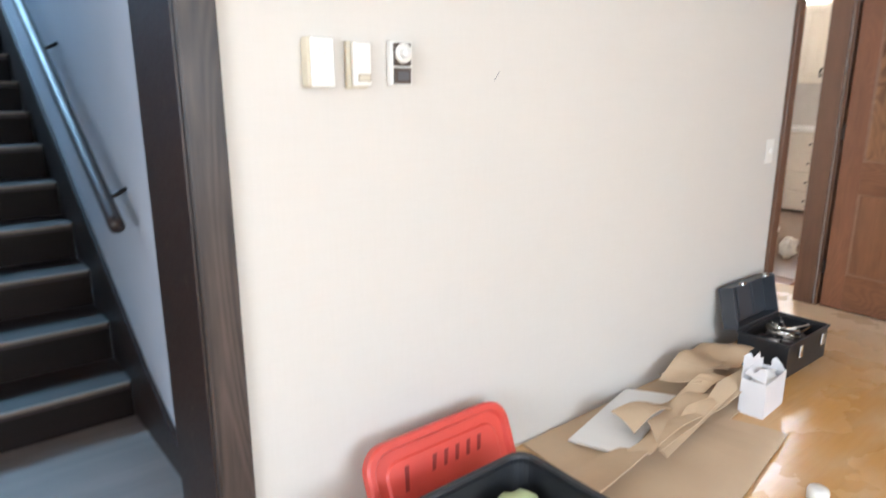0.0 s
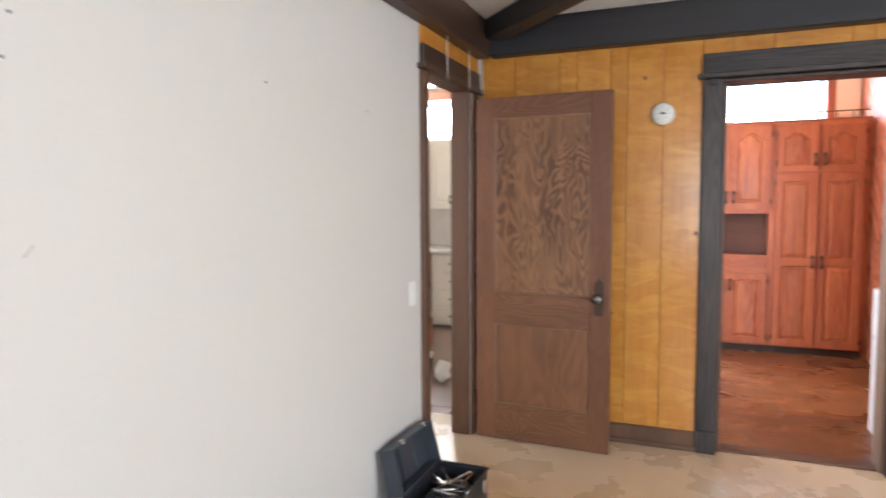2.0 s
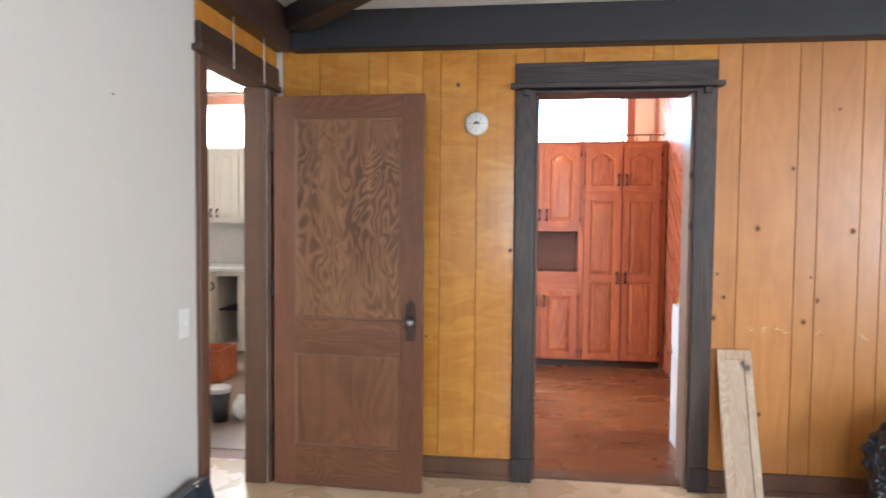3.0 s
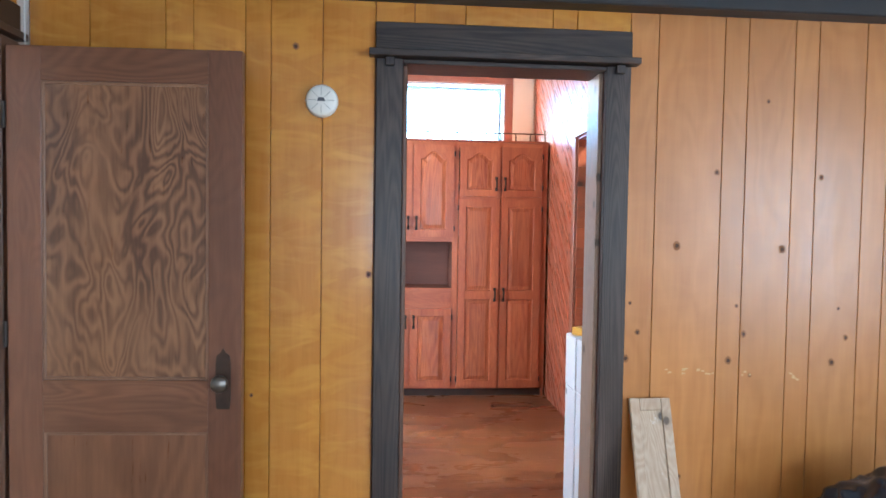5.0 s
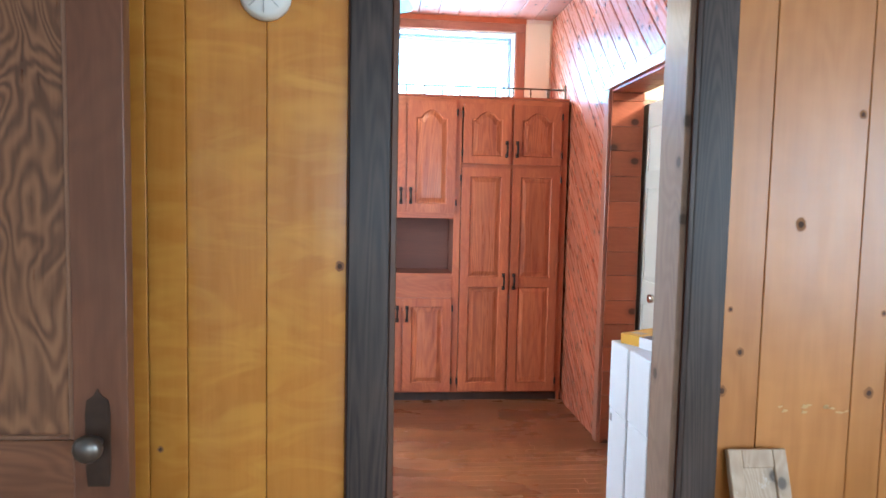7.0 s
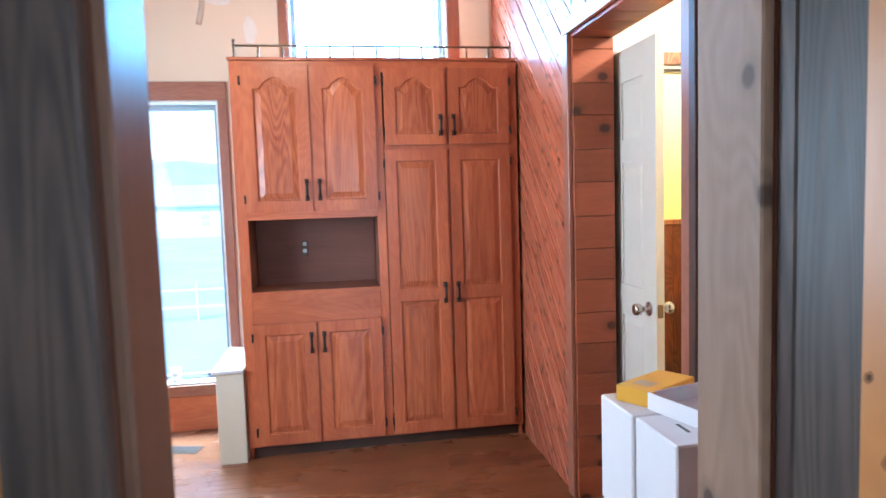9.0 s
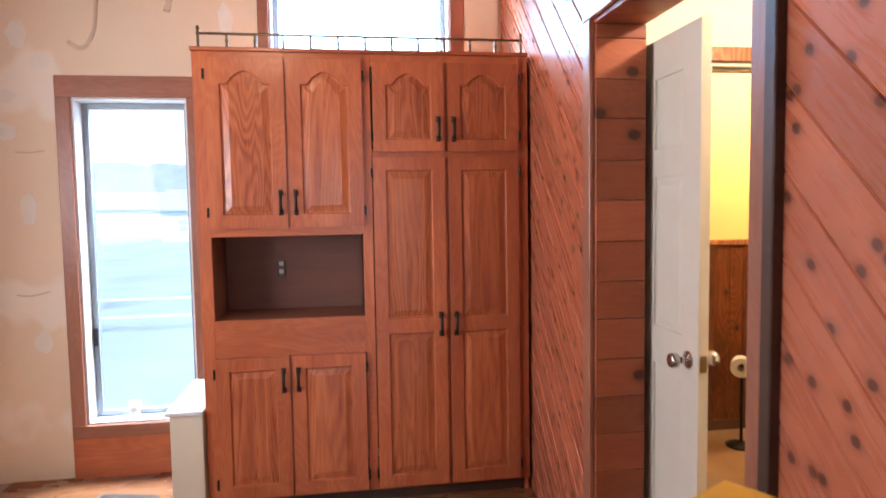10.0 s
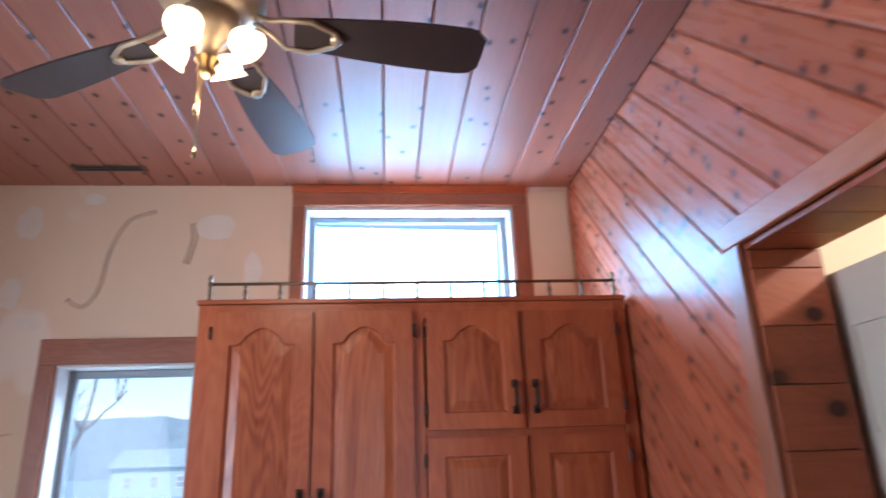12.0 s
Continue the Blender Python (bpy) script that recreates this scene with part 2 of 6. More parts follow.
def boards_floor(name, light, dark, width, axis, rough, worn, path=0.0):
    """Strip flooring: joints and tone by strip in the material."""
    w = Nodes(name, rough)
    co = w.coords((1, 1, 1), False)
    br = w.add("TexBrick", Color1=(0.75, 0.75, 0.75, 1), Color2=(1, 1, 1, 1), Mortar=(0.2, 0.2, 0.2, 1), Scale=1.0, Mortar_Size=0.0012, Bias=0.0, Brick_Width=0.9, Row_Height=width)
    br.offset, br.squash = 0.37, 1.0
    mp = w.add("Mapping", Rotation=(0, 0, 0 if axis == "x" else radians(90)))
    w.join(co, mp.inputs[0])
    w.join(mp.outputs[0], br.inputs["Vector"])
    gco = w.coords(along(axis, 1.0, 0.06), False)
    g = w.noise(gco, 60.0, 5.0, 0.65)
    c = w.mix(w.step(g, 0.3, 0.75), dark, light)
    c = w.mix(0.10, c, w.mix(1.0, c, br.outputs["Color"], "MULTIPLY"))
    wear = w.step(w.noise(co, 1.3, 3.0, 0.5), 0.30, 0.75)
    if path:
        at = w.add("SeparateXYZ")
        w.join(co, at.inputs[0])
        near = w.step(w.math("ADD", at.outputs[0], w.math("MULTIPLY", w.noise(co, 1.8, 2.0), 0.9)), path - 0.6 + 0.45, path + 0.5 + 0.45)
        wear = w.math("MAXIMUM", w.math("MULTIPLY", wear, 0.35), near)
    c = w.mix(w.math("MULTIPLY", wear, 0.8), c, worn)
    scuffs = w.noise(w.coords(along(axis, 1.0, 0.4), False), 8.0, 3.0, 0.5)
    c = w.mix(w.math("MULTIPLY", w.step(scuffs, 0.45, 0.85), 0.5), c, worn)
    w.bump(g, 0.015, 0.001)
    return w.done(c, w.math("ADD", w.math("MULTIPLY", w.noise(co, 3.0, 4.0), 0.2), rough - 0.08))


def pine_boards():
    """Knotty pine for a ceiling of joined boards along x: tone by board from Geometry's random per island."""
    w = Nodes("red_pine_ceiling", 0.3)
    g = w.add("NewGeometry").outputs["Random Per Island"]
    co = w.add("TexCoord").outputs["Object"]
    k = w.t.nodes.new("ShaderNodeVectorMath")
    k.operation = "MULTIPLY_ADD"
    k.inputs[1].default_value = (37.0, 0.0, 19.0)
    w.join(g, k.inputs[0])
    w.join(co, k.inputs[2])

    def scaled(v):
        mp = w.add("Mapping", Scale=v)
        w.join(k.outputs[0], mp.inputs[0])
        return mp.outputs[0]

    fibre = w.noise(scaled((0.07, 1, 1)), 63.0, 5.0, 0.65)
    band = w.noise(scaled((0.1, 1, 1)), 8.0, 3.0, 0.5, 0.6)
    f = w.math("ADD", w.math("MULTIPLY", fibre, 0.45), w.math("MULTIPLY", band, 0.6))
    c = w.mix(w.step(f, 0.28, 0.78), (0.31, 0.105, 0.066), (0.47, 0.195, 0.128))
    kc = scaled((0.7, 1, 1))
    v = w.add("TexVoronoi", Scale=8.5, Randomness=1.0)
    v.voronoi_dimensions = "2D"
    w.join(kc, v.inputs["Vector"])
    d = w.math("ADD", v.outputs["Distance"], w.math("MULTIPLY", w.noise(kc, 30.0, 2.0), 0.06))
    sel = w.math("GREATER_THAN", w.math("FRACT", w.math("MULTIPLY", v.outputs["Color"], 3.7), 0), 0.45)
    c = w.mix(w.math("MULTIPLY", w.math("MULTIPLY", w.math("SUBTRACT", 1.0, w.step(d, 0.12, 0.22)), sel), 0.4), c, (0.24, 0.075, 0.035))
    c = w.mix(w.math("MULTIPLY", w.math("MULTIPLY", w.math("SUBTRACT", 1.0, w.step(d, 0.095, 0.125)), sel), 0.92), c, (0.02, 0.009, 0.006))
    c = w.mix(1.0, c, w.ramp(g, [(0.0, (0.7, 0.7, 0.7)), (1.0, (1.0, 1.0, 1.0))]), "MULTIPLY")
    w.bump(f, 0.25, 0.0015)
    return w.done(c, w.math("ADD", w.math("MULTIPLY", fibre, 0.2), 0.27))


def worn_strips():
    """Red-brown varnished strips: worn orange patches that run over the joints, dull and glossy areas."""
    w = Nodes("red_floor_strip", 0.25)
    fibre = w.noise(w.coords((1, 0.06, 1)), 60.0, 5.0, 0.65)
    c = w.mix(w.step(fibre, 0.3, 0.75), (0.14, 0.045, 0.020), (0.21, 0.074, 0.031))
    whole = w.coords((1, 0.45, 1), False)
    patch = w.step(w.noise(whole, 3.2, 3.0, 0.55), 0.34, 0.74)
    c = w.mix(w.math("MULTIPLY", patch, 0.75), c, (0.33, 0.130, 0.047))
    stain = w.step(w.noise(whole, 5.5, 3.0, 0.5, 0.4), 0.50, 0.80)
    c = w.mix(w.math("MULTIPLY", stain, 0.3), c, (0.07, 0.024, 0.014))
    c = w.mix(1.0, c, w.ramp(w.add("ObjectInfo").outputs["Random"], [(0.0, (0.84,) * 3), (1.0, (1.0,) * 3)]), "MULTIPLY")
    w.bump(fibre, 0.05, 0.001)
    return w.done(c, w.math("ADD", w.math("MULTIPLY", w.noise(whole, 4.0, 4.0), 0.24), 0.16))


M_PANEL = wood("amber_panelling", (0.66, 0.285, 0.050), (0.46, 0.168, 0.024), "z", 0.20, 0.5, 0.06, 0.0, 0.10, gloss=0.6, ripple=0.55, relief=0.08, cycles=45.0)
M_TRIM = wood("dark_stained_trim", (0.105, 0.074, 0.062), (0.010, 0.008, 0.008), "z", 0.40, 1.0, 0.16, 0.0, 0.1, gloss=0.4, cycles=230.0, slow=0.06, size=0.9)
M_TRIM_H = wood("dark_stained_trim_level", (0.105, 0.074, 0.062), (0.010, 0.008, 0.008), "y", 0.40, 1.0, 0.16, 0.0, 0.1, gloss=0.4, cycles=230.0, slow=0.06, size=0.9)
M_TRIM_BROWN = wood("brown_stained_trim", (0.20, 0.095, 0.05), (0.09, 0.04, 0.024), "z", 0.4, 1.0)
M_BEAM = wood("black_beam", (0.028, 0.024, 0.026), (0.012, 0.011, 0.012), "y", 0.5, 1.0)
M_BEAM_BROWN = wood("brown_beam", (0.10, 0.05, 0.03), (0.035, 0.018, 0.012), "x", 0.45, 1.0)
M_DOOR = wood("oak_door_frame", (0.26, 0.108, 0.055), (0.14, 0.054, 0.028), "z", 0.34, 1.0, 0.1)
M_DOOR_H = wood("oak_door_rail", (0.26, 0.112, 0.055), (0.14, 0.056, 0.028), "y", 0.34, 1.0, 0.2)
M_DOOR_PANEL = wood("figured_door_panel", (0.32, 0.155, 0.075), (0.10, 0.041, 0.021), "z", 0.30, 1.0, 0.36, size=0.75, cycles=105.0, slow=0.45, patchy=0.9)
M_DOOR_PANEL_LOW = wood("plain_door_panel", (0.28, 0.125, 0.062), (0.13, 0.054, 0.028), "z", 0.30, 1.0, 0.16, size=1.2, cycles=60.0, slow=0.3, patchy=0.7)
M_DOOR_EDGE = wood("worn_door_moulding", (0.36, 0.20, 0.12), (0.17, 0.075, 0.04), "z", 0.4, 1.0)
M_ESCUTCHEON = plain("brown_lacquered_plate", (0.075, 0.042, 0.028), 0.4, 0.4, 0.3, 30.0)
M_OAK = wood("red_oak", (0.62, 0.190, 0.072), (0.35, 0.074, 0.030), "z", 0.33, 1.1, 0.10, 0.0, 0.14)
M_OAK_H = wood("red_oak_level", (0.62, 0.190, 0.072), (0.35, 0.074, 0.030), "y", 0.33, 1.1, 0.1, 0.0, 0.14)
M_OAK_PANEL = wood("red_oak_panel", (0.62, 0.190, 0.072), (0.30, 0.064, 0.027), "z", 0.29, 1.2, 0.26, 0.0, 0.14, size=1.0, cycles=190.0, slow=0.10, patchy=0.5)
# oak darkened for recessed faces, with their shade in the colour
M_OAK_DARK = wood("recess_shaded_oak", (0.30, 0.11, 0.065), (0.17, 0.058, 0.036), "y", 0.5, 0.8)
M_PINE_CEIL = pine_boards()
M_PINE = wood("red_pine", (0.62, 0.25, 0.12), (0.42, 0.135, 0.055), "x", 0.34, 0.7, 0.12, 0.42, 0.25)
M_PINE_TRIM = wood("pine_casing", (0.44, 0.19, 0.115), (0.27, 0.10, 0.062), "z", 0.32, 1.0, 0.1)
M_CASING_H = wood("pine_casing_level", (0.44, 0.19, 0.115), (0.27, 0.10, 0.062), "y", 0.32, 1.0, 0.1)
M_JAMB = wood("grey_pine_jamb", (0.42, 0.285, 0.205), (0.25, 0.16, 0.11), "z", 0.34, 0.6, 0.14, 0.16, gloss=0.35, face="xz")
M_FLOOR = boards_floor("worn_pale_floor", (0.60, 0.325, 0.100), (0.53, 0.275, 0.078), 0.057, "x", 0.26, (0.68, 0.52, 0.36), 4.3)
M_FLOOR_RED = boards_floor("red_strip_floor", (0.20, 0.066, 0.030), (0.10, 0.031, 0.015), 0.057, "y", 0.27, (0.23, 0.09, 0.045))
M_WALL = wallpaper()
M_PLASTER = plaster_patched()
M_WHITE = plain("white_paint", (0.80, 0.79, 0.76), 0.45, 0, 0.06)
M_DOORWHITE = plain("warm_white_door_paint", (0.70, 0.65, 0.55), 0.45, 0, 0.08)
M_OLDKNOB = plain("tarnished_knob", (0.22, 0.20, 0.18), 0.3, 0.9, 0.3, 30.0)
M_CEIL = plain("white_ceiling", (0.78, 0.77, 0.75), 0.8, 0, 0.05, 3.0, 0.2)
M_CREAM = plain("cream_paint", (0.78, 0.69, 0.52), 0.6, 0, 0.06, 2.0, 0.1)
M_YELLOW = plain("yellow_paint", (0.80, 0.625, 0.25), 0.6, 0, 0.06, 2.0, 0.1)
M_STAIR = wood("stair_brown", (0.040, 0.020, 0.014), (0.016, 0.008, 0.006), "x", 0.45, 1.0, 0.0, 0.0, 0.1, (0.08, 0.052, 0.037))
M_STAIRWALL = plain("stair_wall_paint", (0.50, 0.51, 0.55), 0.7, 0, 0.10, 2.0, 0.1)
M_ALU = plain("grey_window_frame", (0.26, 0.28, 0.30), 0.4, 0.3, 0.15)
M_GLASS = glass("window_glass")
M_BRONZE = plain("dark_bronze", (0.045, 0.035, 0.03), 0.4, 0.7, 0.3, 30.0)
M_BRASS = plain("brass", (0.34, 0.23, 0.11), 0.34, 1.0, 0.2, 20.0)
M_CHROME = plain("worn_chrome", (0.62, 0.60, 0.56), 0.22, 1.0, 0.15, 20.0)
M_BLACK = plain("black_plastic", (0.022, 0.023, 0.026), 0.42, 0, 0.3, 20.0, 0.1)
M_PLASTIC = plain("white_plastic", (0.78, 0.76, 0.71), 0.4, 0, 0.05)
M_LOUVRE = plain("brown_metal", (0.12, 0.07, 0.045), 0.4, 0.4, 0.2)
M_STEEL = plain("tool_steel", (0.42, 0.40, 0.38), 0.35, 0.9, 0.3, 30.0)
M_CARTON = plain("white_carton", (0.76, 0.75, 0.76), 0.6, 0, 0.07, 5.0, 0.1)
M_KRAFT = plain("kraft_cardboard", (0.60, 0.44, 0.29), 0.75, 0, 0.15, 5.0, 0.15)

# ---------------------------------------------------------------- shell
WY0, WY1 = 1.60, 1.715
floor = bx(-2, 5.30, -3.5, WY1, -0.12, 0.0)
bx(4.0, 5.30, WY1, 5.0, -0.12, 0.0, bm=floor)
bx(-0.1, 1.5, WY1, 2.9, -0.12, 0.0, bm=floor)
setting("floor", floor, M_FLOOR, "worn pale wooden floor")
setting("floor_back_room", bx(5.30, 8.78, -3.3, 5.0, -0.12, 0.0), M_FLOOR_RED, "worn reddish-brown strip floor")

w = bx(1.386, 4.30, WY0, WY1, 0, 2.75)
bx(4.30, 5.01, WY0, WY1, 2.11, 2.75, bm=w)
bx(5.01, 5.387, WY0, WY1, 0, 2.75, bm=w)
bx(-2, 0.25, WY0, WY1, 0, 2.75, bm=w)
bx(0.25, 1.386, WY0, WY1, 2.3, 2.75, bm=w)
setting("wall_north", w, M_WALL, "off-white textured wall")

# wall between the living room and the pine room, with its doorway
DY0, DY1, DH = -0.608, 0.203, 2.075
w = bx(5.235, 5.387, DY1, WY0, 0, 2.95)
bx(5.235, 5.387, -3.5, DY0, 0, 2.95, bm=w)
bx(5.235, 5.387, DY0, DY1, DH + 0.02, 2.95, bm=w)
wall_east = setting("wall_east", w, M_OAK_DARK, "panelled wall with a doorway")
# living room walls behind the camera, with their window openings
w = bx(-2, 0.5, -3.65, -3.5, 0, 2.75)
bx(3.1, 5.387, -3.65, -3.5, 0, 2.75, bm=w)
bx(0.5, 3.1, -3.65, -3.5, 0, 0.75, bm=w)
bx(0.5, 3.1, -3.65, -3.5, 2.15, 2.75, bm=w)
setting("wall_south", w, M_WALL)
w = bx(-2.15, -2, -3.5, -1.6, 0, 2.75)
bx(-2.15, -2, 0.4, 1.76, 0, 2.75, bm=w)
bx(-2.15, -2, -1.6, 0.4, 0, 0.75, bm=w)
bx(-2.15, -2, -1.6, 0.4, 2.15, 2.75, bm=w)
setting("wall_west", w, M_WALL)
setting("ceiling", bx(-2, 5.235, -3.5, WY0, 2.52, 2.66), M_CEIL, "white ceiling")

# outer wall of the pine room and kitchen, with its windows
w = bmesh.new()
BX0, BX1, RY, CEIL = 8.615, 8.785, -1.095, 2.87
LW = (0.631, 1.21, 0.29, 2.036)
UW = (-0.80, 0.193, 2.20, 2.764)
KW = (2.75, 3.79, 2.20, 2.67)
bx(BX0, BX1, LW[1], KW[0], 0, 2.95, bm=w)
bx(BX0, BX1, KW[0], KW[1], 0, KW[2], bm=w)
bx(BX0, BX1, KW[0], KW[1], KW[3], 2.95, bm=w)
bx(BX0, BX1, KW[1], 5.0, 0, 2.95, bm=w)
bx(BX0, BX1, LW[0], LW[1], 0, LW[2], bm=w)
bx(BX0, BX1, LW[0], LW[1], LW[3], 2.95, bm=w)
bx(BX0, BX1, UW[1], LW[0], 0, 2.95, bm=w)
bx(BX0, BX1, UW[0], UW[1], 0, UW[2], bm=w)
bx(BX0, BX1, UW[0], UW[1], UW[3], 2.95, bm=w)
bx(BX0, BX1, -1.30, UW[0], 0, 2.95, bm=w)
wall_back = setting("wall_back", w, M_PLASTER, "cream drywall with filler patches")
# unseen partition; its opening is added only for the side fill lamp
w = bx(5.387, 5.8, WY1, 1.85, 0, 2.95)
bx(7.4, BX0, WY1, 1.85, 0, 2.95, bm=w)
bx(5.8, 7.4, WY1, 1.85, 0, 1.1, bm=w)
bx(5.8, 7.4, WY1, 1.85, 2.1, 2.95, bm=w)
setting("wall_partition", w, M_PLASTER)
# pine ceiling boards with chamfered edges, one mesh
cb = bmesh.new()
y = RY
while y < WY1:
    y1 = min(y + 0.152, WY1)
    prism([(y + 0.0015, CEIL + 0.02), (y + 0.0015, CEIL + 0.005), (y + 0.006, CEIL), (y1 - 0.006, CEIL), (y1 - 0.0015, CEIL + 0.005), (y1 - 0.0015, CEIL + 0.02)], "x", 5.387, BX0, bm=cb)
    y = y1
setting("ceiling_back_room", cb, M_PINE_CEIL, "knotty pine board ceiling")
setting("ceiling_roof", bx(5.235, BX1, -3.3, 5.0, CEIL + 0.03, CEIL + 0.15), M_BEAM)

# side wall of the pine room, backing for the diagonal boards, with a wide opening
OX0, OX1, OH = 6.28, 7.216, 2.098
w = bx(5.387, OX0, -1.285, RY - 0.014, 0, CEIL + 0.028)
bx(OX1, BX0, -1.285, RY - 0.014, 0, CEIL + 0.028, bm=w)
bx(OX0, OX1, -1.285, RY - 0.014, OH, CEIL + 0.028, bm=w)
wall_right = setting("wall_boarded", w, M_BEAM_BROWN, "wall clad in diagonal knotty pine boards")

# hall behind the opening, with the bathroom doorway in its end wall
HX, BY0, BY1, HH = 7.60, -2.135, -1.345, 2.045
BXE = 8.65
w = bx(HX, HX + 0.12, BY1, -1.285, 0, 2.6)
bx(HX, HX + 0.12, -3.2, BY0, 0, 2.6, bm=w)
bx(HX, HX + 0.12, BY0, BY1, HH, 2.6, bm=w)
bx(5.387, HX, -3.3, -3.2, 0, 2.6, bm=w)
bx(5.387, 5.52, -3.2, -1.285, 0, 2.6, bm=w)
setting("wall_hall", w, M_CREAM, "cream painted hall wall")
setting("wall_bath_east", bx(BXE, BXE + 0.1, -3.2, -1.285, 0, 2.6), M_YELLOW, "yellow painted bathroom wall")
setting("wall_bath_south", bx(HX, BXE + 0.1, -3.3, -3.2, 0, 2.6), M_YELLOW)
setting("ceiling_hall", bx(5.387, 9.15, -3.3, -1.285, 2.6, 2.7), M_CEIL)
# kitchen walls
setting("wall_kitchen_west", bx(3.9, 4.0, WY1, 5.0, 0, 2.95), M_WHITE)
setting("wall_kitchen_north", bx(3.9, BX1, 5.0, 5.1, 0, 2.95), M_WHITE)
setting("ceiling_kitchen", bx(3.9, 5.235, WY1, 5.0, 2.75, 2.85), M_CEIL)
setting("ceiling_kitchen_back", bx(5.387, BX0, 1.85, 5.0, 2.80, 2.88), plain("beige_kitchen_ceiling", (0.42, 0.36, 0.31), 0.8, 0, 0.1, 3.0, 0.1))

# ---------------------------------------------------------------- doorway trim
def box_part(name, material, parent, *dims, bevel=0.003, label=""):
    return part(name, bx(*dims, bevel=bevel), material, parent, label)


door_1 = tagged(new("door_1"), "doorway with dark stained casing and pine jambs", kind="structure")
box_part("casing", M_TRIM, door_1, 5.20, 5.235, DY1, 0.308, 0, DH + 0.02)
box_part("casing", M_TRIM, door_1, 5.20, 5.235, -0.709, DY0, 0, DH + 0.02)
box_part("head_casing", M_TRIM_H, door_1, 5.20, 5.235, -0.712, 0.311, DH + 0.052, 2.235)
box_part("head_ledge", M_TRIM_H, door_1, 5.165, 5.235, -0.737, 0.335, DH + 0.024, DH + 0.05)
for yy in (0.255, -0.66):
    box_part("ledge_boss", M_TRIM, door_1, 5.178, 5.199, yy - 0.018, yy + 0.018, DH - 0.012, DH + 0.022)
box_part("jamb", M_TRIM_BROWN, door_1, 5.237, 5.387, DY1 - 0.019, DY1 - 0.001, 0, DH)
box_part("jamb", M_JAMB, door_1, 5.237, 5.387, DY0 + 0.001, DY0 + 0.019, 0, DH)
box_part("head_jamb", M_TRIM_H, door_1, 5.20, 5.387, DY0 + 0.001, DY1 - 0.001, DH + 0.001, DH + 0.018)
box_part("threshold", M_TRIM_BROWN, door_1, 5.26, 5.385, DY0 + 0.02, DY1 - 0.02, 0, 0.012)

# beams
setting("beam_east", bx(5.13, 5.235, -3.5, 1.52, 2.315, 2.518, 0.006), M_BEAM, "black painted ceiling beam")
setting("beam_north", bx(-2, 5.13, 1.515, 1.598, 2.30, 2.518, 0.006), M_BEAM_BROWN, "dark brown ceiling beam")
db = bx(-0.06, 0.06, 0, 2.6, -0.12, 0, 0.005)
bmesh.ops.transform(db, matrix=pose(5.09, 1.47, 2.517, 0, 0, 135), verts=db.verts)
setting("beam_diagonal", db, M_BEAM, "black diagonal ceiling beam")

# ---------------------------------------------------------------- pantry cupboard


def outline(y0, y1, z0, z1, m, arch=0.0, n=36):
    """A closed loop inside a panel opening, m inside its edge, the top a cathedral arch of that drop."""
    pts = [(y0 + m + (y1 - y0 - 2 * m) * k / n, z0 + m) for k in range(n)]
    pts += [(y1 - m, z0 + m + (z1 - arch - z0 - 2 * m) * k / 4) for k in range(4)]
    for k in range(n):
        s = k / n
        u = abs(2 * s - 1)
        rise = 1 - 0.3 * (u / 0.36) ** 2 if u < 0.36 else 0.7 * (0.5 + 0.5 * math.cos(math.pi * min(1, (u - 0.36) / 0.42)))
        drop = arch * (1 - rise)
        pts.append((y1 - m - (y1 - y0 - 2 * m) * s, z1 - m - drop))
    pts += [(y0 + m, z1 - arch - m - (z1 - arch - z0 - 2 * m) * k / 4) for k in range(4)]
    return pts


